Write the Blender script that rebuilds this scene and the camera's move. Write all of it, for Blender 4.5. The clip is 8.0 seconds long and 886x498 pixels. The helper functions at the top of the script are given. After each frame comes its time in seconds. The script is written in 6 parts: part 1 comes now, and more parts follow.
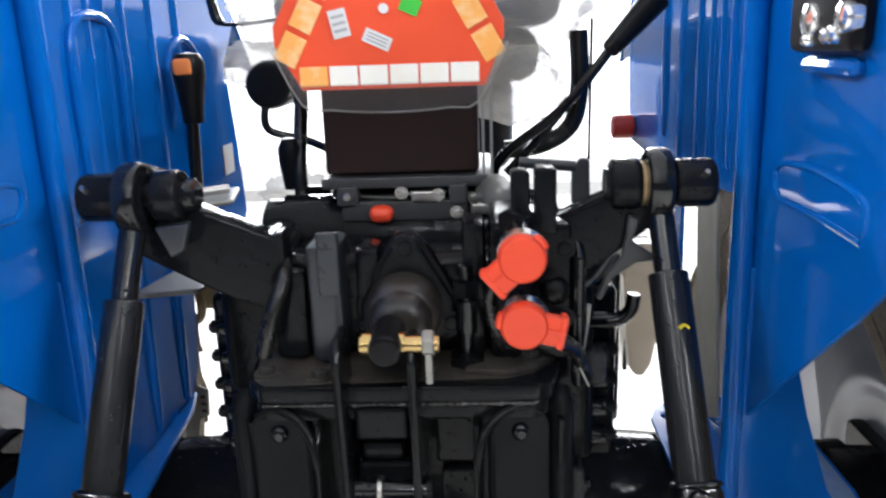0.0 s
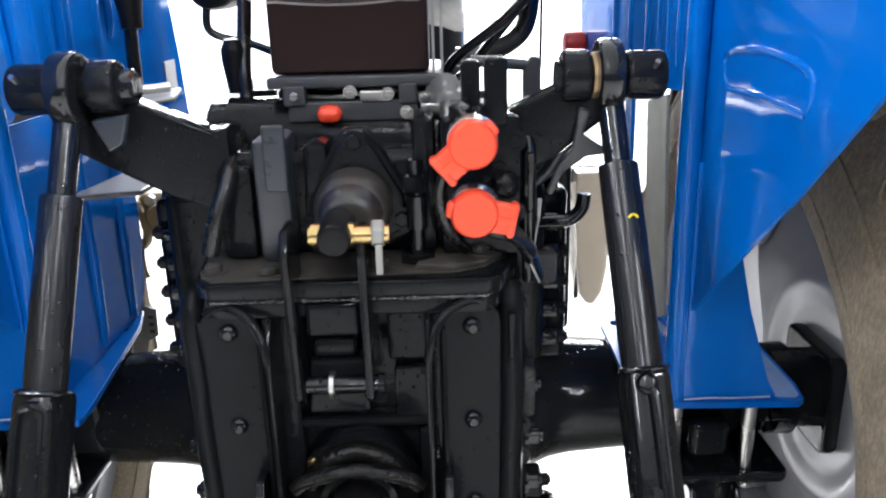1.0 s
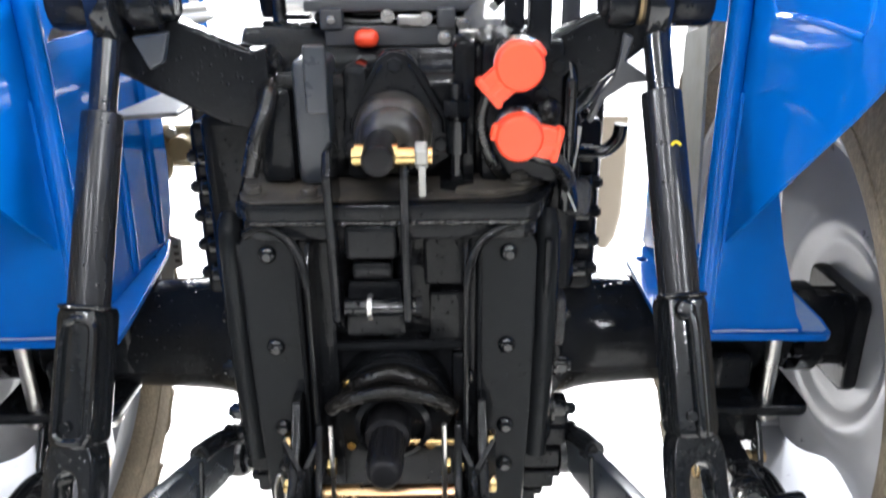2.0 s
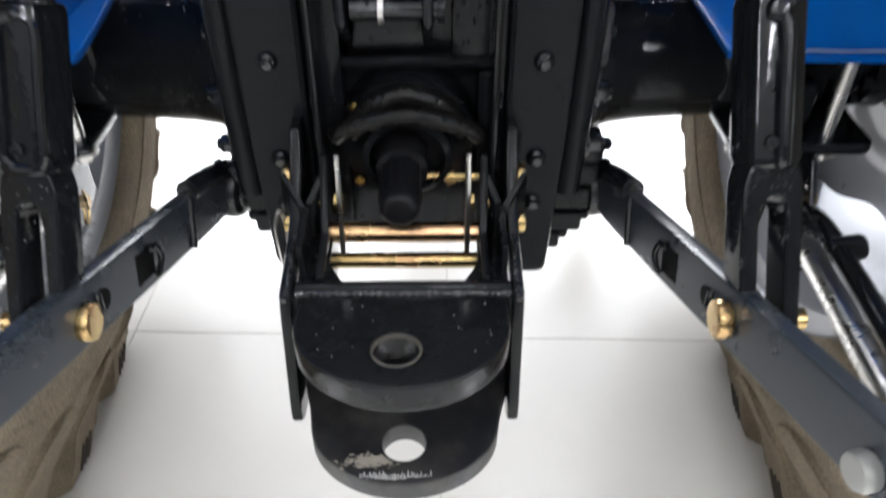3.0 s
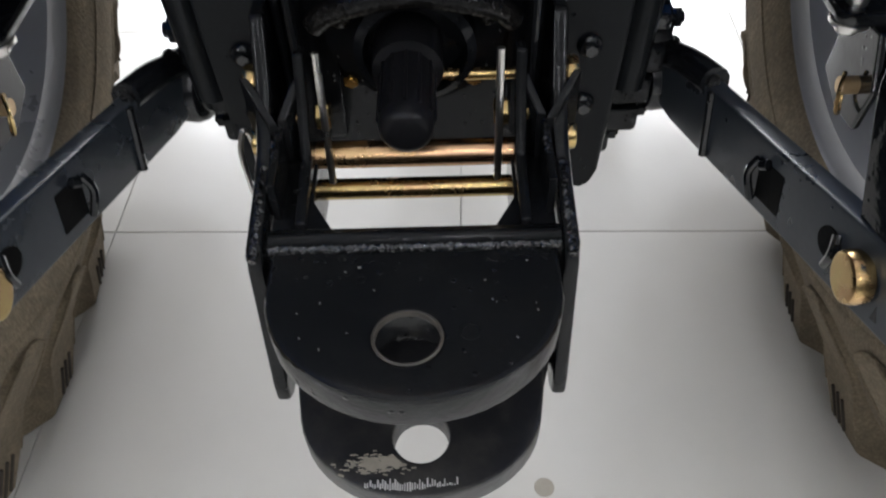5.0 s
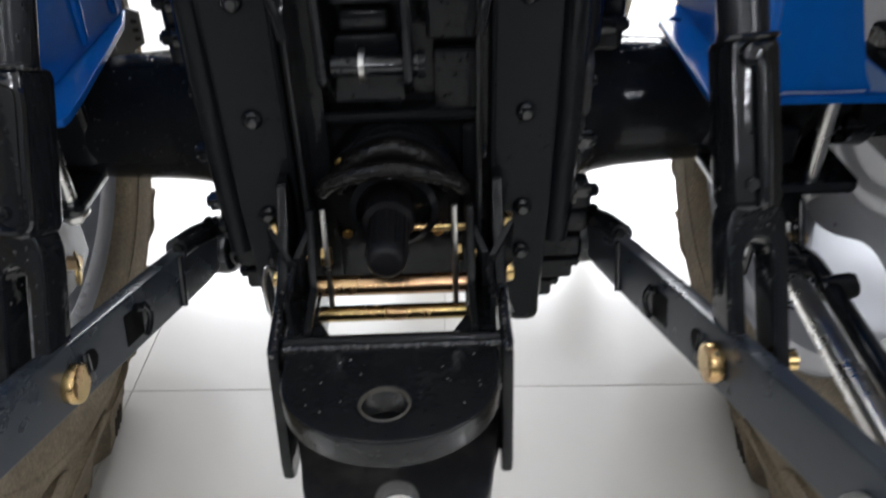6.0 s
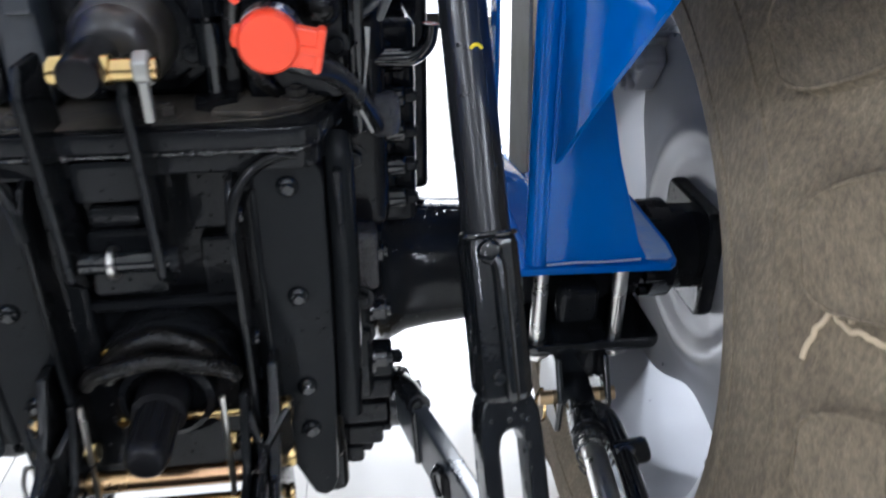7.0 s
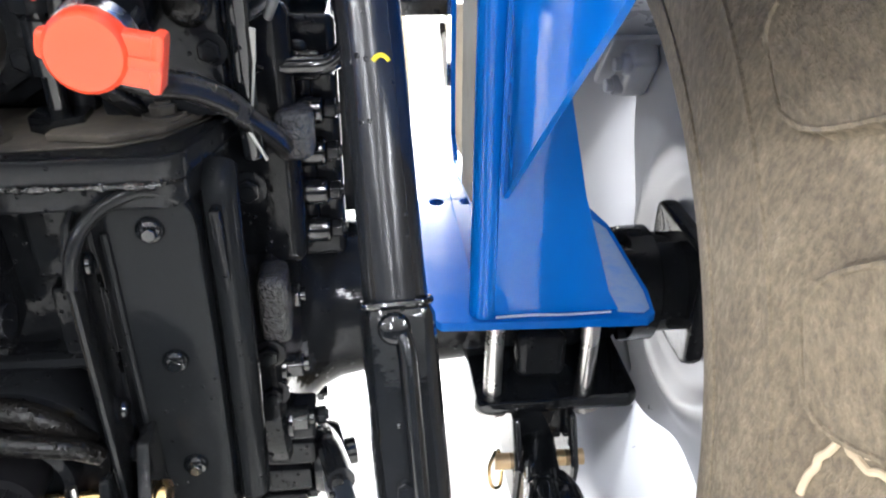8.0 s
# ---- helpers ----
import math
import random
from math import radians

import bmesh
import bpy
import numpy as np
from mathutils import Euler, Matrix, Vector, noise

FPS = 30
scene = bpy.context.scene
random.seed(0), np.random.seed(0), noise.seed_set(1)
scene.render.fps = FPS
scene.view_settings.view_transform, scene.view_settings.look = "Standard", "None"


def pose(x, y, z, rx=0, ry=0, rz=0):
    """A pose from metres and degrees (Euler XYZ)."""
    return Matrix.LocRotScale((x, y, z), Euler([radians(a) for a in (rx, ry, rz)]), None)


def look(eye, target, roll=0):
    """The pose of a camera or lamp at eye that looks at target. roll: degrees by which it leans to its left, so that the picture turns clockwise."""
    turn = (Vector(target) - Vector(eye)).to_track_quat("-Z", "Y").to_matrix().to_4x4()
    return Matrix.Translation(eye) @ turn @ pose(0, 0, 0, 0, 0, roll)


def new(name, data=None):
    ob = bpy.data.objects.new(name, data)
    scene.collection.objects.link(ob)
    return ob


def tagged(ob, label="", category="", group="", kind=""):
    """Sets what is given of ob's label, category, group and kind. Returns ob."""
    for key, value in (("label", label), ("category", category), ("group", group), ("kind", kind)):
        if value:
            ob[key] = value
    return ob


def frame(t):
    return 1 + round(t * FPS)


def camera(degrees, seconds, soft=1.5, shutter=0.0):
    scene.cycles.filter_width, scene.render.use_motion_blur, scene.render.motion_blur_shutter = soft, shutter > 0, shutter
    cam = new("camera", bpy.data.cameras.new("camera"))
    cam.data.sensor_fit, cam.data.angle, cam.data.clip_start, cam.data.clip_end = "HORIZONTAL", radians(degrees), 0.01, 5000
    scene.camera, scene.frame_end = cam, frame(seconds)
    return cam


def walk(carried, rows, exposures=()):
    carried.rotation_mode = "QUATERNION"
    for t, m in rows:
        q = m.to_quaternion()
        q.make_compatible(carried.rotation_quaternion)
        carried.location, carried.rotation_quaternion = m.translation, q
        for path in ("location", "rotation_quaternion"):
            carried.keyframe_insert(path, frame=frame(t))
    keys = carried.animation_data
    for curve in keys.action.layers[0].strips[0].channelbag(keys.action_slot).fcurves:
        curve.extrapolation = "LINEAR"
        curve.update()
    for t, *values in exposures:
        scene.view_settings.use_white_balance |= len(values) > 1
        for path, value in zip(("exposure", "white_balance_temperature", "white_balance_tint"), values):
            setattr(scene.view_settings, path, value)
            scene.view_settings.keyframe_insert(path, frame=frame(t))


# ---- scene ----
cam = camera(58.7, 8.0, soft=2.0, shutter=0.4)
METRES, EYE, TILT, LEAN, TURN = 1.075, 1.253, -14.5, 2.0, 2.5
ROWS = [
    (0.0, 0.0, 0.0, 0.0, 0.0, -0.0, 0.0),
    (0.5, 0.0194, 0.008, -0.0295, -2.76, -1.55, 0.26),
    (1.0, 0.0032, 0.0064, -0.0503, -3.36, -3.59, 0.37),
    (1.2, -0.0117, 0.0053, -0.0533, -3.33, -3.86, 0.19),
    (2.3, -0.0320, 0.0080, -0.0917, -3.15, -11.24, -0.90),
    (2.5, -0.034, 0.0275, -0.1048, -3.11, -15.04, -0.93),
    (3.0, -0.0482, 0.1091, -0.1352, -3.5, -24.43, -1.28),
    (3.5, -0.0443, 0.2477, -0.1905, -3.56, -34.87, -2.03),
    (4.0, -0.042, 0.3084, -0.2069, -3.77, -37.93, -1.72),
    (4.2, -0.0408, 0.3096, -0.1997, -3.74, -37.89, -1.72),
    (5.3, -0.0520, 0.2428, -0.1558, -3.60, -31.16, 0.59),
    (5.5, -0.0599, 0.2066, -0.1526, -3.79, -27.8, 0.57),
    (6.0, -0.036, 0.1087, -0.134, -3.96, -20.85, 0.35),
    (6.5, 0.02, 0.0652, -0.0989, -7.21, -15.0, 0.31),
    (7.0, 0.0868, 0.1209, -0.0712, -9.72, -13.76, 0.43),
    (7.5, 0.1436, 0.2172, -0.0496, -9.18, -14.16, 0.09),
    (8.0, 0.1711, 0.2434, -0.0548, -8.61, -15.02, -0.38),
]
walk(cam, [(t, pose(0.0859, 0.0032, EYE, TILT, LEAN, TURN) @ pose(METRES * x, METRES * y, METRES * z, 90 + pitch, roll, yaw)) for t, x, y, z, yaw, pitch, roll in ROWS],
     exposures=[(t, ev, kelvin, 10) for t, ev, kelvin in [(0.0, 0.26, 6450), (1.0, 0.9, 6350), (1.2, 1.0, 6350), (2.3, 1.4, 6450), (2.5, 1.24, 6450), (3.0, 0.6, 6400), (3.5, 0.14, 6400), (4.0, -0.2, 6400), (4.2, -0.2, 6400), (5.5, -0.1, 6450), (6.0, -0.02, 6400), (6.5, -0.14, 6150), (7.0, 0.58, 5980), (7.5, 1.48, 6280), (8.0, 1.72, 6450)]])


# ---------- world and light ----------
world = bpy.data.worlds.new("world")
scene.world = world
world.use_nodes = True
wn = world.node_tree
bg = wn.nodes["Background"]
sky = wn.nodes.new("ShaderNodeTexSky")
sky.sky_type = "NISHITA"
sky.sun_disc = False
sky.sun_elevation = radians(50)
sky.sun_rotation = radians(30)
wn.links.new(sky.outputs[0], bg.inputs[0])
bg.inputs[1].default_value = 0.15


def area_lamp(name, m, sx, sy, power, colour=(1, 1, 1)):
    data = bpy.data.lights.new(name, "AREA")
    data.shape, data.size, data.size_y, data.energy, data.color = "RECTANGLE", sx, sy, power, colour
    ob = new(name, data)
    ob.matrix_world = m
    return ob


# daylight through the shop front ahead of the tractor, tube lights in the ceiling
area_lamp("daylight_front", look((0, 5.6, 2.6), (0, 0, 0.4)), 4.4, 1.0, 400, (0.945, 0.965, 1.01))
for lx, ly in ((-3.2, -0.6), (3.2, -0.6), (-3.2, 2.2), (3.2, 2.2)):
    area_lamp("tube_lamp", look((lx, ly, 3.12), (lx, ly, 0)), 0.05, 1.3, 160 if lx > 0 else 100, (0.955, 0.985, 1.045))
for lx, ly, power in ((0.15, -1.7, 14), (-0.4, -4.4, 26), (2.3, -2.6, 58), (-2.3, -2.6, 38)):
    area_lamp("tube_lamp", pose(lx, ly, 3.12), 0.04, 1.3 if ly > -2 else 2.4, power, (0.955, 0.985, 1.045))

# ---------- materials ----------


def material(name, colour, rough=0.5, metal=0.0, coat=0.0, grain=0.0, grain_size=200.0, stain=None, stain_amount=0.3,
             stain_size=6.0, rough_var=0.1, bump_dist=0.001, spec=0.5, stretch=None, ior=1.5, nibs=0.0, nib_size=210.0):
    """Principled paint or metal with two scales of variation: broad stains and fine grain."""
    mat = bpy.data.materials.new(name)
    mat.use_nodes = True
    nt = mat.node_tree
    p = nt.nodes["Principled BSDF"]
    p.inputs["Metallic"].default_value = metal
    p.inputs["Coat Weight"].default_value = coat
    p.inputs["Coat Roughness"].default_value = 0.06
    p.inputs["Specular IOR Level"].default_value = spec
    p.inputs["IOR"].default_value = ior
    tc = nt.nodes.new("ShaderNodeTexCoord")
    broad = nt.nodes.new("ShaderNodeTexNoise")
    broad.inputs["Scale"].default_value = stain_size
    broad.inputs["Detail"].default_value = 6
    broad.inputs["Roughness"].default_value = 0.65
    nt.links.new(tc.outputs["Object"], broad.inputs["Vector"])
    fine = nt.nodes.new("ShaderNodeTexNoise")
    fine.inputs["Scale"].default_value = grain_size
    fine.inputs["Detail"].default_value = 3
    if stretch:
        sp = nt.nodes.new("ShaderNodeMapping")
        sp.inputs["Scale"].default_value = stretch
        nt.links.new(tc.outputs["Object"], sp.inputs["Vector"])
        nt.links.new(sp.outputs[0], fine.inputs["Vector"])
        fine.inputs["Distortion"].default_value = 0.25
        fine.inputs["Roughness"].default_value = 0.7
    else:
        nt.links.new(tc.outputs["Object"], fine.inputs["Vector"])
    ramp = nt.nodes.new("ShaderNodeMapRange")
    ramp.inputs["From Min"].default_value = 0.45
    ramp.inputs["From Max"].default_value = 0.75
    ramp.inputs["To Max"].default_value = stain_amount
    nt.links.new(broad.outputs["Fac"], ramp.inputs["Value"])
    mix = nt.nodes.new("ShaderNodeMix")
    mix.data_type = "RGBA"
    mix.inputs[6].default_value = (*colour, 1)
    mix.inputs[7].default_value = (*(stain or [c * 0.6 for c in colour]), 1)
    nt.links.new(ramp.outputs[0], mix.inputs[0])
    nt.links.new(mix.outputs[2], p.inputs["Base Color"])
    rr = nt.nodes.new("ShaderNodeMapRange")
    rr.inputs["To Min"].default_value = max(rough - rough_var, 0.02)
    rr.inputs["To Max"].default_value = rough + rough_var
    nt.links.new(broad.outputs["Fac"], rr.inputs["Value"])
    nt.links.new(rr.outputs[0], p.inputs["Roughness"])
    if grain:
        bump = nt.nodes.new("ShaderNodeBump")
        bump.inputs["Strength"].default_value = grain
        bump.inputs["Distance"].default_value = bump_dist
        nt.links.new(fine.outputs["Fac"], bump.inputs["Height"])
        nt.links.new(bump.outputs[0], p.inputs["Normal"])
    if nibs:
        # scattered nibs and runs in the paint, thicker in some patches than in others
        cells = nt.nodes.new("ShaderNodeTexVoronoi")
        cells.inputs["Scale"].default_value = nib_size
        nt.links.new(tc.outputs["Object"], cells.inputs["Vector"])
        drop = nt.nodes.new("ShaderNodeMapRange")
        drop.interpolation_type = "SMOOTHSTEP"
        drop.inputs["From Max"].default_value = 0.42
        drop.inputs["To Min"].default_value, drop.inputs["To Max"].default_value = 1.0, 0.0
        nt.links.new(cells.outputs["Distance"], drop.inputs["Value"])
        chance = nt.nodes.new("ShaderNodeSeparateColor")
        nt.links.new(cells.outputs["Color"], chance.inputs[0])
        patch = nt.nodes.new("ShaderNodeMath")
        patch.operation = "MULTIPLY_ADD"
        patch.inputs[1].default_value = 1.1
        nt.links.new(broad.outputs["Fac"], patch.inputs[0])
        nt.links.new(chance.outputs[0], patch.inputs[2])
        over = nt.nodes.new("ShaderNodeMath")
        over.operation = "GREATER_THAN"
        over.inputs[1].default_value = 1.55 - nibs
        nt.links.new(patch.outputs[0], over.inputs[0])
        only = nt.nodes.new("ShaderNodeMath")
        only.operation = "MULTIPLY"
        nt.links.new(drop.outputs[0], only.inputs[0])
        nt.links.new(over.outputs[0], only.inputs[1])
        lumps = nt.nodes.new("ShaderNodeBump")
        lumps.inputs["Strength"].default_value = 1.0
        lumps.inputs["Distance"].default_value = 0.18 / nib_size
        nt.links.new(only.outputs[0], lumps.inputs["Height"])
        if grain:
            nt.links.new(bump.outputs[0], lumps.inputs["Normal"])
        nt.links.new(lumps.outputs[0], p.inputs["Normal"])
    return mat


BLACK = material("black_paint", (0.007, 0.008, 0.0095), 0.06, grain=0.16, grain_size=110, stain=(0.016, 0.016, 0.016), stain_size=14, bump_dist=0.0012, spec=0.48, rough_var=0.03, nibs=0.06)
CAST = material("cast_black", (0.0082, 0.0090, 0.0104), 0.075, grain=0.26, grain_size=120, stain=(0.011, 0.0105, 0.010), stain_amount=0.35, stain_size=16, bump_dist=0.0014, spec=0.14, rough_var=0.05, nibs=0.16)
FRAME = material("frame_paint", (0.0098, 0.0108, 0.0120), 0.09, grain=0.16, grain_size=120, stain=(0.014, 0.014, 0.014), stain_size=14, bump_dist=0.001, spec=0.07, rough_var=0.05, nibs=0.04)
DUSTY = material("dusty_black", (0.035, 0.031, 0.026), 0.65, grain=0.4, grain_size=150, stain=(0.12, 0.10, 0.075), stain_amount=0.8, stain_size=18)
ROUGH = material("rough_cast", (0.03, 0.03, 0.032), 0.17, grain=0.9, grain_size=420, stain=(0.05, 0.05, 0.05), bump_dist=0.004, spec=1.0, nibs=1.5, nib_size=330)
# near black for the shade inside holes that are not cut
HOLESHADE = material("hole_shade_black", (0.0025, 0.0025, 0.0027), 0.5, grain=0.2, grain_size=200, stain=(0.004, 0.004, 0.004), spec=0.05)
ROD = material("satin_rod_paint", (0.011, 0.012, 0.014), 0.2, grain=0.14, grain_size=120, stain=(0.02, 0.02, 0.021), stain_size=14, spec=0.4, nibs=0.05)
ROUGHARCH = material("lumpy_cast", (0.006, 0.0058, 0.0056), 0.14, grain=0.5, grain_size=260, stain=(0.014, 0.012, 0.010), stain_amount=0.6, stain_size=30, bump_dist=0.002, spec=0.2, nibs=0.7, nib_size=230)
HITCH = material("hitch_paint", (0.0075, 0.0080, 0.0088), 0.08, grain=0.22, grain_size=170, stain=(0.018, 0.0175, 0.016), stain_amount=0.35, stain_size=22, bump_dist=0.0012, spec=0.17, nibs=0.05)
WORN = material("worn_paint", (0.009, 0.009, 0.01), 0.35, grain=0.4, grain_size=90, stain=(0.085, 0.077, 0.062), stain_amount=0.4, stain_size=26, bump_dist=0.0015)
WELD = material("weld_bead", (0.008, 0.008, 0.0085), 0.05, grain=0.6, grain_size=330, stain=(0.02, 0.02, 0.02), bump_dist=0.003, spec=1.0, nibs=1.4, nib_size=260)
BRASS = material("worn_brass", (0.42, 0.30, 0.17), 0.4, metal=0.8, grain=0.1, grain_size=200)
DUSTPATCH = material("dusty_scuff", (0.20, 0.18, 0.145), 0.8, grain=0.3, grain_size=300, stain=(0.1, 0.09, 0.075), stain_amount=0.6, stain_size=60)
DUSTPALE = material("dried_dust", (0.50, 0.40, 0.27), 0.9, grain=0.4, grain_size=200, stain=(0.4, 0.32, 0.22), stain_amount=0.6, stain_size=50)
PALEDUST = material("pale_dust", (0.40, 0.46, 0.56), 0.85, grain=0.2, grain_size=200, stain=(0.25, 0.33, 0.5), stain_amount=0.7, stain_size=60)
STAY = material("dull_zinc", (0.24, 0.235, 0.21), 0.6, grain=0.2, grain_size=120, stain=(0.16, 0.15, 0.12), stain_amount=0.7, stain_size=20)
# dark brown that paints the shade of grooves and slots
GROOVESHADE = material("groove_shade", (0.045, 0.036, 0.027), 0.9, grain=0.2, grain_size=200, stain=(0.04, 0.032, 0.024))
IRON = material("grey_iron", (0.06, 0.062, 0.065), 0.4, metal=0.3, grain=0.3, grain_size=150, stain=(0.03, 0.03, 0.03))
DOME = material("dull_black", (0.014, 0.013, 0.012), 0.36, grain=0.3, grain_size=120, stain=(0.06, 0.052, 0.042), stain_amount=0.6, stain_size=16)
SATIN = material("satin_black", (0.022, 0.027, 0.034), 0.28, grain=0.12, grain_size=120, stain=(0.035, 0.036, 0.038), spec=0.6)
PLASTIC = material("black_plastic", (0.008, 0.008, 0.009), 0.3, grain=0.2, grain_size=300, spec=0.14)
RUBBERHOSE = material("rubber_hose", (0.012, 0.012, 0.012), 0.26, grain=0.2, grain_size=400)
BLUE = material("blue_paint", (0.001, 0.100, 0.40), 0.07, grain=0.10, grain_size=12, stain=(0.002, 0.085, 0.38), stain_amount=0.4, rough_var=0.03, bump_dist=0.006, spec=0.4, ior=1.37)
FOOT = material("dusty_blue_paint", (0.002, 0.080, 0.33), 0.16, grain=0.1, grain_size=60, stain=(0.02, 0.10, 0.32), stain_amount=0.5, stain_size=28, spec=0.1, ior=1.3)
TYRE = material("dusty_rubber", (0.20, 0.163, 0.116), 0.88, grain=0.6, grain_size=230, stain=(0.33, 0.275, 0.195), stain_amount=0.75, stain_size=15, bump_dist=0.0045, stretch=(1, 1, 0.45))
SILVER = material("silver_rim_paint", (0.33, 0.335, 0.35), 0.3, metal=0.35, grain=0, stain=(0.28, 0.285, 0.29), stain_amount=0.3, stain_size=4)
STEEL = material("bright_steel", (0.55, 0.54, 0.52), 0.28, metal=1.0, grain=0.15, grain_size=300, stain=(0.3, 0.28, 0.25))
GALV = material("galvanised_steel", (0.30, 0.30, 0.28), 0.42, metal=0.5, grain=0.1, grain_size=100, stain=(0.2, 0.19, 0.17))
GOLD = material("yellow_zinc", (0.50, 0.37, 0.16), 0.26, metal=1.0, grain=0.15, grain_size=300, stain=(0.48, 0.26, 0.15), stain_amount=0.9, stain_size=25)
# yellow zinc with a pinkish reflection mixed into the colour
PINKZINC = material("pink_reflection_zinc", (0.57, 0.345, 0.20), 0.26, metal=1.0, grain=0.12, grain_size=300, stain=(0.52, 0.38, 0.17), stain_amount=1.0, stain_size=9)
FILED = material("filed_steel", (0.66, 0.65, 0.63), 0.42, metal=0.6, grain=0.2, grain_size=300)
DUSTBLUE = material("dust_on_blue", (0.10, 0.17, 0.31), 0.8, grain=0.3, grain_size=300, stain=(0.02, 0.12, 0.40), stain_amount=0.9, stain_size=40)
RED = material("red_plastic_cap", (0.85, 0.07, 0.024), 0.4, grain=0.08, grain_size=200, stain=(0.75, 0.055, 0.018))
REDDARK = material("red_plastic", (0.5, 0.03, 0.02), 0.35)
ORANGE = material("orange_reflector", (0.85, 0.09, 0.03), 0.35, grain=0.1, grain_size=90, stain=(0.7, 0.06, 0.02))
AMBER = material("amber_reflector", (0.98, 0.45, 0.12), 0.2, grain=0.4, grain_size=300, stain=(0.98, 0.75, 0.45), stain_amount=0.9, stain_size=60)
REFLECT = material("pale_reflector", (0.98, 0.95, 0.86), 0.15, grain=0.3, grain_size=500, stain=(0.97, 0.82, 0.6), stain_amount=0.5, stain_size=40)
PAPER = material("paper_label", (0.75, 0.74, 0.72), 0.6)
GREEN = material("green_label", (0.05, 0.5, 0.05), 0.5)
BEIGE = material("beige_plastic", (0.23, 0.20, 0.16), 0.22, grain=0.1, grain_size=40, stain=(0.15, 0.13, 0.10), stain_amount=0.6, stain_size=9)
INK = material("grey_ink", (0.42, 0.42, 0.42), 0.6)
YELLOW = material("yellow_mark", (0.8, 0.62, 0.02), 0.5)
BROWN = material("dark_brown_plastic", (0.020, 0.009, 0.0085), 0.3, grain=0.1, grain_size=100, spec=0.22)
ORANGEKNOB = material("orange_knob", (0.75, 0.22, 0.05), 0.4)
WALL = material("wall_paint", (0.19, 0.19, 0.195), 0.7, grain=0.1, grain_size=80, stain=(0.16, 0.16, 0.165))
# darkened copy of the wall paint, dims what the black parts mirror
DIMWALL = material("dimmed_wall_paint", (0.08, 0.08, 0.084), 0.7, grain=0.1, grain_size=80)
FORECOURT = material("pale_concrete", (0.78, 0.77, 0.75), 0.8, grain=0.2, grain_size=40)
CEIL = material("ceiling_white", (0.8, 0.8, 0.8), 0.8)
STAIN = material("brown_stain", (0.38, 0.34, 0.28), 0.5, stain=(0.45, 0.42, 0.36), stain_amount=0.8, stain_size=60)
GROUT = material("grout", (0.46, 0.45, 0.43), 0.8)
ENGINE = material("raw_casting", (0.2, 0.16, 0.09), 0.5, metal=0.3, grain=0.4, grain_size=80, stain=(0.06, 0.05, 0.03), stain_amount=0.8)


def tile_material():
    mat = material("vitrified_tile", (0.66, 0.64, 0.60), 0.16, grain=0.02, grain_size=60, stain=(0.6, 0.58, 0.54), stain_amount=0.5, stain_size=3, rough_var=0.06)
    nt = mat.node_tree
    p = nt.nodes["Principled BSDF"]
    info = nt.nodes.new("ShaderNodeObjectInfo")
    hsv = nt.nodes.new("ShaderNodeHueSaturation")
    rng = nt.nodes.new("ShaderNodeMapRange")
    rng.inputs["To Min"].default_value, rng.inputs["To Max"].default_value = 0.97, 1.03
    nt.links.new(info.outputs["Random"], rng.inputs["Value"])
    nt.links.new(rng.outputs[0], hsv.inputs["Value"])
    src = p.inputs["Base Color"].links[0].from_socket
    nt.links.new(src, hsv.inputs["Color"])
    nt.links.new(hsv.outputs[0], p.inputs["Base Color"])
    return mat


def gritty(mat, dark, light, size):
    """Dust held in the pores: fine upright grit over the broad stains."""
    nt = mat.node_tree
    p = nt.nodes["Principled BSDF"]
    tc = nt.nodes.new("ShaderNodeTexCoord")
    mp = nt.nodes.new("ShaderNodeMapping")
    mp.inputs["Scale"].default_value = (1, 1, 0.5)
    nt.links.new(tc.outputs["Object"], mp.inputs["Vector"])
    n = nt.nodes.new("ShaderNodeTexNoise")
    n.inputs["Scale"].default_value = size
    n.inputs["Detail"].default_value = 5
    n.inputs["Roughness"].default_value = 0.72
    nt.links.new(mp.outputs[0], n.inputs["Vector"])
    ramp = nt.nodes.new("ShaderNodeValToRGB")
    ramp.color_ramp.elements[0].position, ramp.color_ramp.elements[1].position = 0.40, 0.66
    ramp.color_ramp.elements[0].color, ramp.color_ramp.elements[1].color = (*dark, 1), (*light, 1)
    nt.links.new(n.outputs["Fac"], ramp.inputs["Fac"])
    mix = nt.nodes.new("ShaderNodeMix")
    mix.data_type = "RGBA"
    mix.blend_type = "MULTIPLY"
    mix.inputs[0].default_value = 1.0
    nt.links.new(p.inputs["Base Color"].links[0].from_socket, mix.inputs[6])
    nt.links.new(ramp.outputs["Color"], mix.inputs[7])
    nt.links.new(mix.outputs[2], p.inputs["Base Color"])
    bump = p.inputs["Normal"].links[0].from_node
    nt.links.new(n.outputs["Fac"], bump.inputs["Height"])
    bump.inputs["Strength"].default_value = 0.9


gritty(TYRE, (0.72, 0.70, 0.66), (1.22, 1.19, 1.11), 270)
TILE = tile_material()


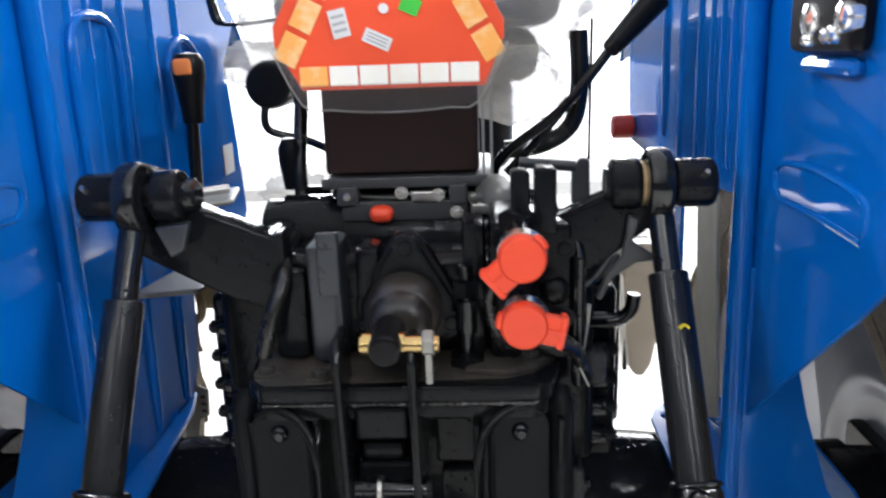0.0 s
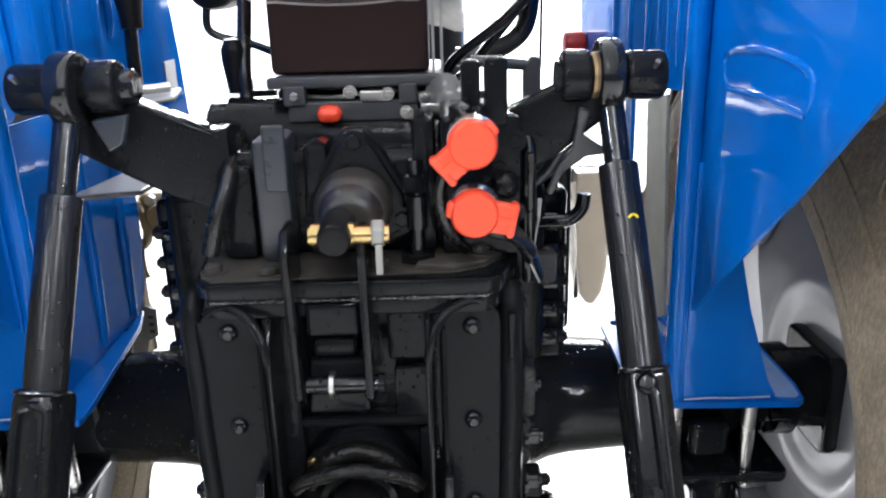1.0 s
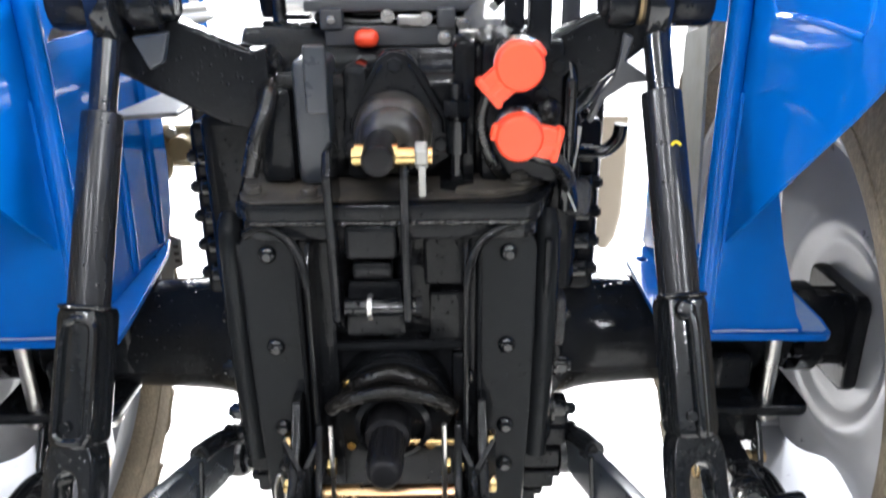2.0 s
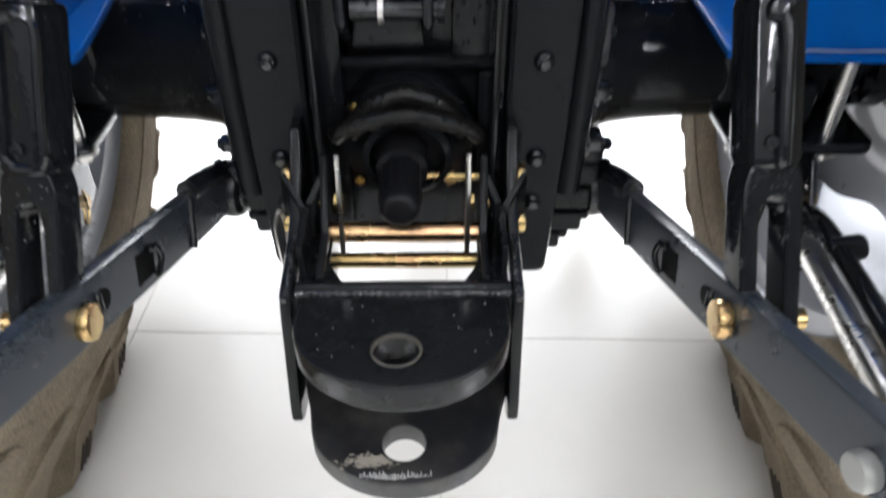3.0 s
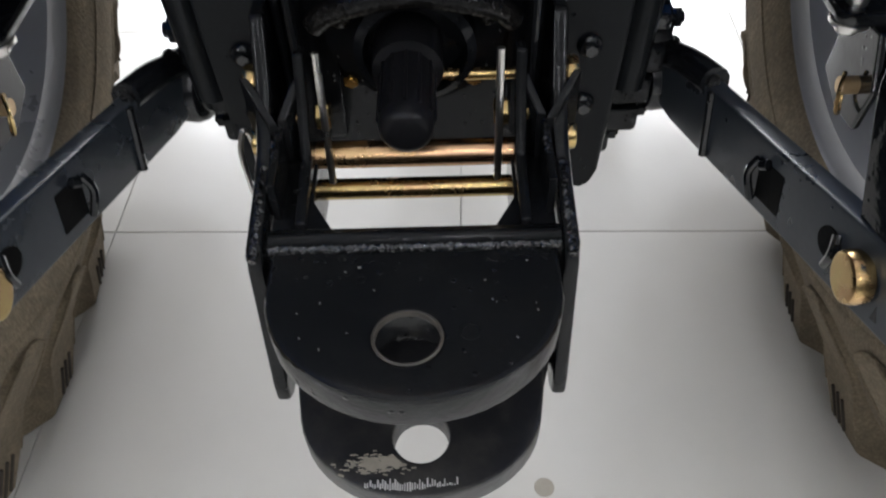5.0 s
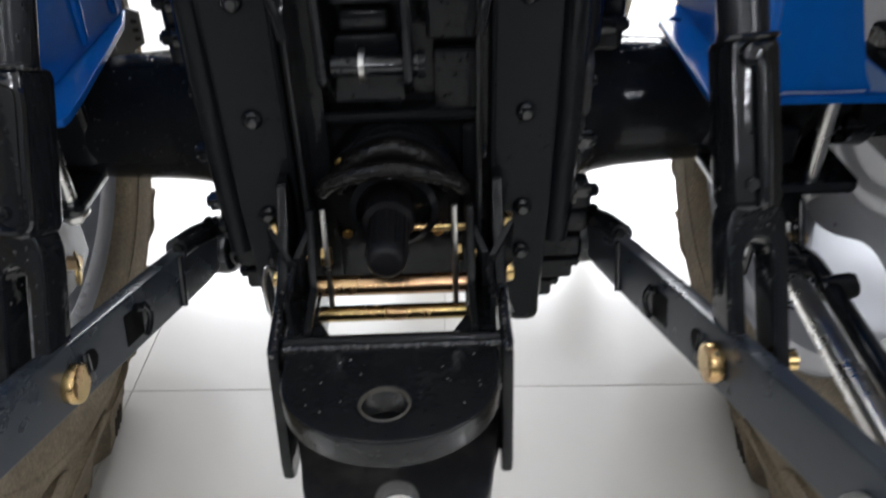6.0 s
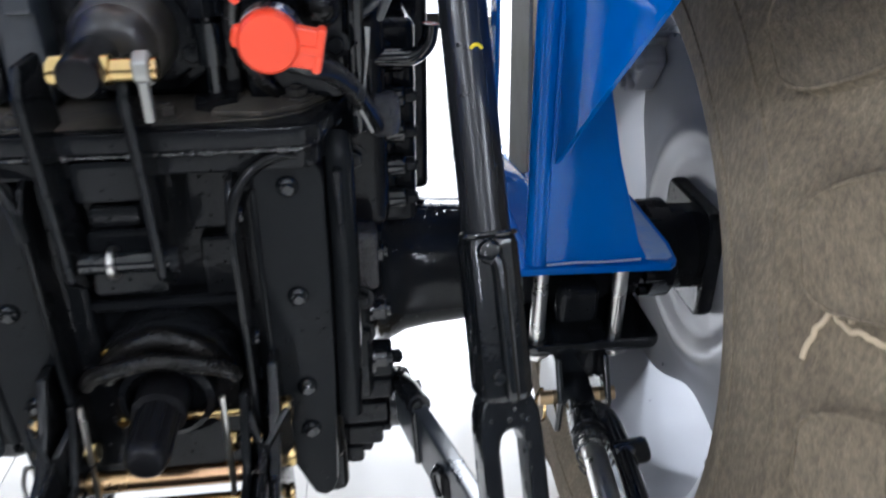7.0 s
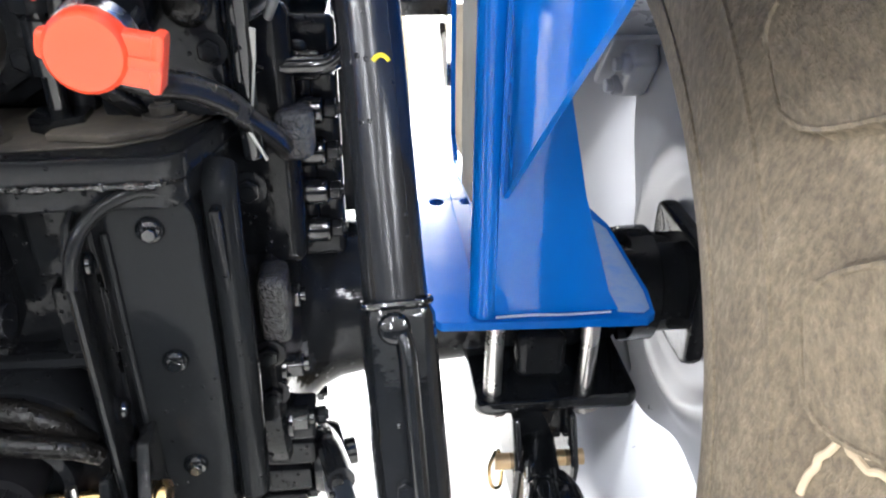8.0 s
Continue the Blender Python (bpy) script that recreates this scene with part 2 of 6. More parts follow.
def plastic_film(name, alpha):
    mat = bpy.data.materials.new(name)
    mat.use_nodes = True
    nt = mat.node_tree
    p = nt.nodes["Principled BSDF"]
    p.inputs["Base Color"].default_value = (0.85, 0.83, 0.77, 1)
    p.inputs["Roughness"].default_value = 0.2
    p.inputs["Alpha"].default_value = alpha
    n = nt.nodes.new("ShaderNodeTexNoise")
    n.inputs["Scale"].default_value = 30
    n.inputs["Detail"].default_value = 5
    b = nt.nodes.new("ShaderNodeBump")
    b.inputs["Strength"].default_value = 0.9
    b.inputs["Distance"].default_value = 0.012
    nt.links.new(n.outputs[0], b.inputs["Height"])
    nt.links.new(b.outputs[0], p.inputs["Normal"])
    # light from behind shines through
    thin = nt.nodes.new("ShaderNodeBsdfTranslucent")
    thin.inputs["Color"].default_value = (0.92, 0.88, 0.79, 1)
    clear = nt.nodes.new("ShaderNodeBsdfTransparent")
    veil = nt.nodes.new("ShaderNodeMixShader")
    veil.inputs[0].default_value = alpha
    nt.links.new(clear.outputs[0], veil.inputs[1])
    nt.links.new(thin.outputs[0], veil.inputs[2])
    both = nt.nodes.new("ShaderNodeMixShader")
    both.inputs[0].default_value = 0.5
    nt.links.new(p.outputs[0], both.inputs[1])
    nt.links.new(veil.outputs[0], both.inputs[2])
    nt.links.new(both.outputs[0], nt.nodes["Material Output"].inputs["Surface"])
    return mat


FILM = plastic_film("clear_film", 0.42)
THINFILM = plastic_film("thin_film", 0.16)


def glow(name, colour, strength):
    mat = bpy.data.materials.new(name)
    mat.use_nodes = True
    p = mat.node_tree.nodes["Principled BSDF"]
    p.inputs["Base Color"].default_value = (0.8, 0.8, 0.8, 1)
    p.inputs["Emission Color"].default_value = (*colour, 1)
    p.inputs["Emission Strength"].default_value = strength
    return mat


GLOW = glow("bright_daylight", (1.0, 1.0, 1.0), 1.5)


def lens_glass():
    mat = bpy.data.materials.new("lamp_lens")
    mat.use_nodes = True
    p = mat.node_tree.nodes["Principled BSDF"]
    p.inputs["Base Color"].default_value = (0.9, 0.9, 0.88, 1)
    p.inputs["Roughness"].default_value = 0.12
    p.inputs["Metallic"].default_value = 0.85
    return mat


LENS = lens_glass()

# ---------- mesh building ----------
UP = Vector((0, 0, 1))


class Shape:
    """Collects rounded boxes, rods, tubes, plates and turned forms into one mesh."""

    def __init__(self):
        self.bm = bmesh.new()

    def _take(self, tmp, bev=0.0, seg=2):
        if bev:
            if 0.002 <= bev <= 0.008:
                bev *= 1.4        # thickly painted, rounded castings
            edges = [e for e in tmp.edges if len(e.link_faces) == 2 and e.calc_face_angle(0) > 0.5]
            bmesh.ops.bevel(tmp, geom=edges, offset=bev, segments=seg, affect="EDGES", profile=0.5, clamp_overlap=True)
        me = bpy.data.meshes.new("tmp")
        tmp.to_mesh(me)
        tmp.free()
        self.bm.from_mesh(me)
        bpy.data.meshes.remove(me)
        return self

    def box(self, x0, x1, y0, y1, z0, z1, bev=0.003, rot=None, seg=2):
        tmp = bmesh.new()
        c = Vector(((x0 + x1) / 2, (y0 + y1) / 2, (z0 + z1) / 2))
        m = Matrix.Translation(c)
        if rot:
            m = m @ Euler([radians(a) for a in rot]).to_matrix().to_4x4()
        bmesh.ops.create_cube(tmp, size=1, matrix=m @ Matrix.Diagonal((abs(x1 - x0), abs(y1 - y0), abs(z1 - z0), 1)))
        return self._take(tmp, bev, seg)

    def rod(self, a, b, r, r2=None, n=20, bev=0.0):
        a, b = Vector(a), Vector(b)
        tmp = bmesh.new()
        d = b - a
        m = Matrix.Translation((a + b) / 2) @ d.to_track_quat("Z", "Y").to_matrix().to_4x4()
        bmesh.ops.create_cone(tmp, cap_ends=True, segments=n, radius1=r, radius2=r if r2 is None else r2, depth=d.length, matrix=m)
        return self._take(tmp, bev)

    def tube(self, pts, r, n=10, smooth=6):
        """A round bar or hose along a smooth curve through pts."""
        pts = [Vector(p) for p in pts]
        line = []
        for i in range(len(pts) - 1):
            p0, p1, p2, p3 = pts[max(i - 1, 0)], pts[i], pts[i + 1], pts[min(i + 2, len(pts) - 1)]
            for k in range(smooth):
                u = k / smooth
                line.append(0.5 * ((2 * p1) + (p2 - p0) * u + (2 * p0 - 5 * p1 + 4 * p2 - p3) * u * u + (3 * p1 - p0 - 3 * p2 + p3) * u ** 3))
        line.append(pts[-1])
        bm = self.bm
        rings = []
        side = None
        for i, p in enumerate(line):
            d = (line[min(i + 1, len(line) - 1)] - line[max(i - 1, 0)]).normalized()
            if side is None:
                side = d.orthogonal().normalized()
            side = (side - d * side.dot(d)).normalized()
            other = d.cross(side)
            rings.append([bm.verts.new(p + r * (math.cos(2 * math.pi * j / n) * side + math.sin(2 * math.pi * j / n) * other)) for j in range(n)])
        for a, b in zip(rings, rings[1:]):
            for j in range(n):
                bm.faces.new((a[j], a[(j + 1) % n], b[(j + 1) % n], b[j]))
        bm.faces.new(rings[0][::-1])
        bm.faces.new(rings[-1])
        return self

    def plate(self, outline, axis, a, b, bev=0.002, holes=()):
        """A flat plate with the 2D outline, thick from a to b along axis. holes: (u, v, r)."""
        def at(u, v, w):
            return {"x": (w, u, v), "y": (u, w, v), "z": (u, v, w)}[axis]
        tmp = bmesh.new()
        vs = [tmp.verts.new(at(u, v, a)) for u, v in outline]
        if holes:
            es = [tmp.edges.new((vs[i], vs[(i + 1) % len(vs)])) for i in range(len(vs))]
            for hu, hv, hr in holes:
                hs = [tmp.verts.new(at(hu + hr * math.cos(2 * math.pi * k / 28), hv + hr * math.sin(2 * math.pi * k / 28), a)) for k in range(28)]
                es += [tmp.edges.new((hs[i], hs[(i + 1) % 28])) for i in range(28)]
            bmesh.ops.triangle_fill(tmp, use_beauty=True, use_dissolve=False, edges=es)
        else:
            tmp.faces.new(vs)
        faces = list(tmp.faces)
        got = bmesh.ops.extrude_face_region(tmp, geom=faces)
        move = Vector(at(0, 0, b - a))
        bmesh.ops.translate(tmp, vec=move, verts=[g for g in got["geom"] if isinstance(g, bmesh.types.BMVert)])
        bmesh.ops.recalc_face_normals(tmp, faces=tmp.faces)
        return self._take(tmp, bev)

    def turned(self, profile, centre, axis="x", n=48, s=1, wave=None):
        """A form turned about an axis: profile of (radius, along)."""
        bm = self.bm
        c = Vector(centre)
        rings = []
        for r, w in profile:
            ring = []
            for k in range(n):
                t = 2 * math.pi * k / n
                rr = r
                u, v = rr * math.cos(t), rr * math.sin(t)
                ring.append(bm.verts.new(c + Vector({"x": (s * w, u, v), "y": (u, w, v), "z": (u, v, w)}[axis])))
            rings.append(ring)
        for a, b in zip(rings, rings[1:]):
            for k in range(n):
                bm.faces.new((a[k], a[(k + 1) % n], b[(k + 1) % n], b[k]))
        return self

    def hexagon(self, p, axis, r, h):
        d = Vector(axis).normalized()
        tmp = bmesh.new()
        m = Matrix.Translation(Vector(p) + d * h / 2) @ d.to_track_quat("Z", "Y").to_matrix().to_4x4()
        bmesh.ops.create_cone(tmp, cap_ends=True, segments=6, radius1=r, radius2=r, depth=h, matrix=m)
        return self._take(tmp, r * 0.12, 1)


def weighted_normals(me, limit):
    """Corner normals weighted by face area, so that flat faces stay flat beside rounded edges."""
    count, loops = len(me.polygons), len(me.loops)
    if not count or loops > 40000:
        return
    nrm = np.empty(count * 3, dtype=np.float32)
    area = np.empty(count, dtype=np.float32)
    vert = np.empty(loops, dtype=np.int32)
    size = np.empty(count, dtype=np.int32)
    me.polygons.foreach_get("normal", nrm)
    me.polygons.foreach_get("area", area)
    me.polygons.foreach_get("loop_total", size)
    me.loops.foreach_get("vertex_index", vert)
    nrm = nrm.reshape(-1, 3)
    face = np.repeat(np.arange(count), size)
    order = np.argsort(vert, kind="stable")
    starts = np.searchsorted(vert[order], np.arange(len(me.vertices) + 1))
    out = nrm[face].copy()
    for v in range(len(me.vertices)):
        ls = order[starts[v]:starts[v + 1]]
        if len(ls) < 2:
            continue
        n = nrm[face[ls]]
        w = (n @ n.T > limit) * area[face[ls]]
        out[ls] = w @ n
    ln = np.linalg.norm(out, axis=1, keepdims=True)
    bad = ln[:, 0] < 1e-12
    out[bad], ln[bad] = nrm[face][bad], 1.0
    me.normals_split_custom_set((out / ln).tolist())


def part(name, shape, mat, parent, label="", angle=35):
    """Links a shape as one mesh under a thing or a part."""
    bm = shape.bm
    bmesh.ops.remove_doubles(bm, verts=bm.verts, dist=1e-6)
    bmesh.ops.recalc_face_normals(bm, faces=bm.faces)
    me = bpy.data.meshes.new(name)
    bm.to_mesh(me)
    bm.free()
    for f in me.polygons:
        f.use_smooth = True
    me.set_sharp_from_angle(angle=radians(angle))
    weighted_normals(me, math.cos(radians(angle + 5)))
    me.materials.append(mat)
    ob = new(name, me)
    ob.parent = parent
    if label:
        tagged(ob, label)
    return ob


BOLT_MESHES = {}


def bolt(parent, p, axis, r, mat, h=None, washer=True, name="bolt"):
    """A hexagon-headed bolt with a washer, standing out along axis."""
    h = h or r * 0.9
    key = (round(r, 4), round(h, 4), mat.name, washer)
    if key not in BOLT_MESHES:
        sh = Shape()
        if washer:
            sh.rod((0, 0, -0.001), (0, 0, r * 0.22), r * 1.45)
        sh.hexagon((0, 0, 0), (0, 0, 1), r, h)
        sh.rod((0, 0, h * 0.9), (0, 0, h * 1.25), r * 0.55, n=12)
        ob = part(name, sh, mat, parent)
        BOLT_MESHES[key] = ob.data
    else:
        ob = new(name, BOLT_MESHES[key])
        ob.parent = parent
    ob.matrix_basis = Matrix.Translation(p) @ Vector(axis).to_track_quat("Z", "Y").to_matrix().to_4x4()
    return ob


# ---------- the room ----------
AX_Y, AX_Z = 0.930, 0.685      # rear axle line
TILE_X, TILE_Y, TILE_TURN = 0.042, 1.149, -1.8   # a tile corner


def structure(name, sh, mat, label, category):
    return tagged(part(name, sh, mat, None), label, category, kind="structure")


def build_room():
    floor = structure("floor", Shape().box(-5.2, 5.2, -8.2, 7.2, -0.12, -0.004, 0), GROUT, "pale glossy vitrified tile floor with thin grey joints", "floor")
    structure("wall_west", Shape().box(-5.3, -5.2, -8.3, 7.3, -0.1, 3.3, 0), WALL, "plain unseen showroom wall", "wall")
    structure("wall_east", Shape().box(5.2, 5.3, -8.3, 7.3, -0.1, 3.3, 0), WALL, "plain unseen showroom wall", "wall")
    # unseen wall, coloured dark to hold down reflections in the black castings
    structure("wall_south", Shape().box(-5.2, 5.2, -8.3, -8.2, -0.1, 3.3, 0), DIMWALL, "plain unseen showroom wall", "wall")
    sh = Shape()
    sh.box(-5.2, -2.3, 7.2, 7.3, -0.1, 3.3, 0)
    sh.box(2.3, 5.2, 7.2, 7.3, -0.1, 3.3, 0)
    sh.box(-2.3, 2.3, 7.2, 7.3, 2.9, 3.3, 0)
    # unseen pier, added to block bright daylight from the fender reflections
    sh.box(-1.3, -0.06, 7.2, 7.3, -0.1, 2.9, 0)
    structure("wall_north", sh, WALL, "painted wall with two open forecourt doorways and an added hidden pier", "wall")
    structure("ceiling", Shape().box(-5.3, 5.3, -8.3, 7.3, 3.2, 3.3, 0), CEIL, "plain white showroom ceiling", "ceiling")
    structure("backdrop", Shape().box(-7.5, 7.5, 9.0, 9.05, -0.3, 5.0, 0), GLOW, "plain bright daylight beyond the shop front", "backdrop")
    structure("ground", Shape().box(-7.5, 7.5, 7.3, 9.0, -0.14, -0.02, 0), FORECOURT, "pale sunlit concrete forecourt outside the shop", "ground")
    return floor


FLOOR = build_room()

# ---------- the tractor ----------
TRACTOR = tagged(new("tractor"), "blue farm tractor with black rear linkage standing on pale tiles", "tractor")
TRACTOR.matrix_world = Matrix.Translation((0, AX_Y, 0))


SHIFT = {"hitch": (-0.003, 0, 0), "lift_cover": (0.013, 0, 0.002), "top_link_bracket": (0.011, 0, 0.002), "battery_box": (0.018, 0, 0), "warning_triangle": (0.021, 0, 0.002),
         "transmission_housing": (0.006, 0, 0), "control_rod": (0.012, 0, -0.003), "hydraulic_hose": (0.012, 0, -0.003), "linkage_fork": (0.014, 0, -0.005),
         "linkage_plate": (0.016, 0, 0.008), "bent_pipe": (0.018, 0, -0.004), "thin_rod": (0.018, 0, 0), "cable_harness": (0.018, 0, 0.008), "lever": (0.018, 0, 0), "seat": (0.02, 0, 0)}


def tp(name, shape, mat, label="", angle=35):
    """A part right under the tractor; its mesh is built in world places."""
    ob = part(name, shape, mat, TRACTOR, label, angle)
    ob.location = SHIFT.get(name, (0, 0, 0))
    ob.matrix_parent_inverse = Matrix.Translation((0, -AX_Y, 0))
    return ob


def circle_arc(cu, cv, r, a0, a1, n):
    return [(cu + r * math.cos(radians(a0 + (a1 - a0) * k / n)), cv + r * math.sin(radians(a0 + (a1 - a0) * k / n))) for k in range(n + 1)]


BEAD, TYRE_W = 0.468, 0.335      # inner rim edge and width between rim edges
LUGS = 21


def build_wheel(s):
    c = (0, AX_Y, AX_Z)
    # pressed dished disc with four broad lobes and a raised ring
    sh = Shape()
    bm = sh.bm
    n = 144
    rings = []
    for r, w in ((0.060, 0.588), (0.105, 0.590), (0.118, 0.586), (0.128, 0.580), (0.140, 0.577), (0.152, 0.580), (0.162, 0.587), (0.176, 0.591), (0.188, 0.593), (1.0, 0.600)):
        ring = []
        for k in range(n):
            t = 2 * math.pi * k / n
            rr = r if r < 0.9 else 0.254 + 0.047 * math.cos(4 * (t + radians(53)))
            ring.append(bm.verts.new((s * w, c[1] + rr * math.cos(t), c[2] + rr * math.sin(t))))
        rings.append(ring)
    for a, b in zip(rings, rings[1:]):
        for k in range(n):
            bm.faces.new((a[k], a[(k + 1) % n], b[(k + 1) % n], b[k]))
    got = bmesh.ops.extrude_face_region(bm, geom=list(bm.faces))
    bmesh.ops.translate(bm, vec=(s * 0.009, 0, 0), verts=[g for g in got["geom"] if isinstance(g, bmesh.types.BMVert)])
    wheel = tp("wheel", sh, SILVER, "silver pressed steel wheel with a dusty tractor tyre")
    # rim
    b0 = BEAD
    half = [(0.328, 0.000), (0.333, 0.003), (0.331, 0.009), (0.313, 0.016), (0.309, 0.040), (0.298, 0.062), (0.296, 0.10)]
    outer = [(r, b0 + w) for r, w in half] + [(r, b0 + TYRE_W - w) for r, w in reversed(half)]
    inner = [(r - 0.007, b0 + TYRE_W - w + 0.002) for r, w in half[2:]] + [(r - 0.007, b0 + w - 0.002) for r, w in reversed(half[2:])]
    prof = outer + inner + [outer[0]]
    part("rim", Shape().turned(prof, c, "x", 128, s), SILVER, wheel, "silver painted steel rim")
    # lugs that join disc and rim, each with two bolts
    for k in range(4):
        t = radians(-53 + 90 * k)
        sh = Shape()
        sh.box(s * 0.560, s * 0.599, -0.036, 0.036, 0.252, 0.290, 0.007, seg=3)
        sh.box(s * 0.540, s * 0.612, -0.044, 0.044, 0.279, 0.2915, 0.004)
        for yy in (-0.021, 0.021):
            sh.rod((s * 0.566, yy, 0.262), (s * 0.553, yy, 0.262), 0.0125, n=20, bev=0.003)
            sh.hexagon((s * 0.554, yy, 0.262), (-s, 0, 0), 0.009, 0.009)
        bmesh.ops.transform(sh.bm, matrix=Matrix.Translation(c) @ Matrix.Rotation(t - math.pi / 2, 4, "X"), verts=sh.bm.verts)
        part("rim_bracket", sh, SILVER, wheel)
    # tyre carcass
    i, o = 0.499, 0.807
    side = [(0.310, 0.000), (0.326, -0.022), (0.332, -0.034), (0.342, -0.043), (0.360, -0.049), (0.385, -0.052), (0.410, -0.052), (0.44, -0.045), (0.48, -0.025), (0.52, -0.003), (0.56, 0.019),
            (0.60, 0.041), (0.632, 0.063), (0.646, 0.09), (0.655, 0.155)]
    prof = [(r, i + w) for r, w in side] + [(r, o - w) for r, w in reversed(side[:-1])]
    part("tyre", Shape().turned(prof, c, "x", 140, s), TYRE, wheel, "dusty brown-grey rubber tyre carcass", 60)
    # raised rings on the sidewall
    for r, w in ((0.372, -0.0505), (0.430, -0.0472)):
        sh = Shape().turned([(r - 0.004, i + w + 0.002), (r - 0.003, i + w - 0.0015), (r + 0.003, i + w - 0.0015), (r + 0.004, i + w + 0.003)], c, "x", 120, s)
        part("sidewall_ring", sh, TYRE, wheel)

    # lugs: a shoulder block with grooves and a bar running to the middle
    def lug_shape(near):
        sh = Shape()
        bm = sh.bm
        line = [(-0.0425, 0.453, 0.010, 0.0), (-0.0445, 0.459, 0.024, 0.0), (-0.0385, 0.473, 0.037, 0.0), (-0.0235, 0.500, 0.044, 0.0), (-0.006, 0.530, 0.046, 0.0), (0.012, 0.565, 0.046, 0.0),
                (0.029, 0.625, 0.042, 0.004), (0.046, 0.680, 0.037, 0.008), (0.052, 0.686, 0.035, 0.012), (0.09, 0.693, 0.031, 0.05), (0.13, 0.696, 0.028, 0.10), (0.175, 0.698, 0.026, 0.145)]
        back = [(-0.036, 0.4525), (-0.031, 0.4585), (-0.0235, 0.4715), (-0.006, 0.498), (0.012, 0.526), (0.030, 0.558), (0.064, 0.61), (0.078, 0.628), (0.085, 0.636), (0.10, 0.640), (0.13, 0.645), (0.175, 0.645)]
        outside, inside = [], []
        for (x, r, hw, shift), (xi, ri) in zip(line, back):
            x, xi = (i + x, i + xi) if near else (o - x, o - xi)
            outside.append([bm.verts.new((s * x, -r * math.cos(a), r * math.sin(a))) for a in ((shift - hw) / r, (shift + hw) / r)])
            inside.append([bm.verts.new((s * xi, -ri * math.cos(a), ri * math.sin(a))) for a in ((shift - hw * 1.25) / ri, (shift + hw * 1.25) / ri)])
        for k in range(len(line) - 1):
            bm.faces.new((outside[k][0], outside[k][1], outside[k + 1][1], outside[k + 1][0]))
            bm.faces.new((outside[k][0], outside[k + 1][0], inside[k + 1][0], inside[k][0]))
            bm.faces.new((outside[k][1], inside[k][1], inside[k + 1][1], outside[k + 1][1]))
        if near:
            # moulded lip round the lug's end
            left, right = [q[0].co.copy() for q in outside[:7]], [q[1].co.copy() for q in outside[:7]]
            sh.tube(left[::-1] + right, 0.0019, 6, 3)
        for e in (0, -1):
            bm.faces.new((outside[e][0], inside[e][0], inside[e][1], outside[e][1]))
        return sh
    phase = 6.1 if s > 0 else 14.7
    for near in (True, False):
        first = None
        for k in range(LUGS):
            m = Matrix.Translation(c) @ Matrix.Rotation(radians(phase) + 2 * math.pi * (k + (0 if near else 0.5)) / LUGS, 4, "X")
            if first is None:
                ob = first = part("lug", lug_shape(near), TYRE, wheel, angle=40)
            else:
                ob = new("lug", first.data)
                ob.parent = wheel
            ob.matrix_basis = m
    # narrow grooves in the lug ends that face the linkage: dark strips, shade as colour
    first = None
    for k in range(LUGS):
        m = Matrix.Translation(c) @ Matrix.Rotation(radians(phase) + 2 * math.pi * k / LUGS, 4, "X")
        if first is None:
            sh = Shape()
            for q in (-0.013, 0.001, 0.015):
                sh.box(s * (i + 0.0312), s * (i + 0.0388), -0.672, -0.612, q - 0.0016, q + 0.0016, 0.0005, rot=(0, 0, s * 17))
            ob = first = part("lug_groove", sh, GROOVESHADE, wheel)
        else:
            ob = new("lug_groove", first.data)
            ob.parent = wheel
        ob.matrix_basis = m
    if s > 0:
        # forked streak of dried dust across the sidewall
        sh = Shape()
        rnd = random.Random(3)
        for run in ([(0.502, 0.872), (0.504, 0.850), (0.505, 0.828)], [(0.502, 0.872), (0.493, 0.867), (0.484, 0.866), (0.470, 0.866), (0.459, 0.869)], [(0.502, 0.872), (0.494, 0.876), (0.486, 0.869)], [(0.502, 0.891), (0.505, 0.884), (0.502, 0.872)]):
            pts = []
            for (ya, za), (yb, zb) in zip(run, run[1:]):
                for k in range(4):
                    u = k / 4
                    yy, zz = ya + (yb - ya) * u + rnd.gauss(0, 0.0008), za + (zb - za) * u + rnd.gauss(0, 0.0008)
                    pts.append((0.4375 + 0.55 * (math.hypot(yy - c[1], zz - c[2]) - 0.414), yy, zz))
            sh.tube(pts, 0.0021, 8, 3)
        part("dust_streak", sh, DUSTPALE, wheel, "pale forked streak of dried dust")
    # hub and final drive housing
    sh = Shape()
    sh.turned([(0.0, 0.44), (0.050, 0.44), (0.056, 0.445), (0.056, 0.468), (0.049, 0.472), (0.049, 0.480), (0.056, 0.484), (0.057, 0.497), (0.050, 0.501), (0.050, 0.510), (0.060, 0.514), (0.061, 0.538), (0.053, 0.543), (0.052, 0.570), (0.0, 0.570)], c, "x", 48, s)
    hub = tp("axle_hub", sh, CAST, "black cast axle hub with bolted flange")
    sh = Shape().plate([(c[1] + u, c[2] + v) for u, v in ((-0.058, -0.068), (0.058, -0.068), (0.068, -0.058), (0.068, 0.058), (0.058, 0.068), (-0.058, 0.068), (-0.068, 0.058), (-0.068, -0.058))], "x", s * 0.568, s * 0.589, 0.006)
    part("flange", sh, CAST, hub)
    for k in range(10):
        t = 2 * math.pi * (k + 0.3) / 10
        part("boss", Shape().rod((s * 0.503, c[1] + 0.052 * math.cos(t), c[2] + 0.052 * math.sin(t)), (s * 0.535, c[1] + 0.052 * math.cos(t), c[2] + 0.052 * math.sin(t)), 0.009, n=12, bev=0.003), CAST, hub)
    return wheel


for side_sign in (1, -1):
    build_wheel(side_sign)


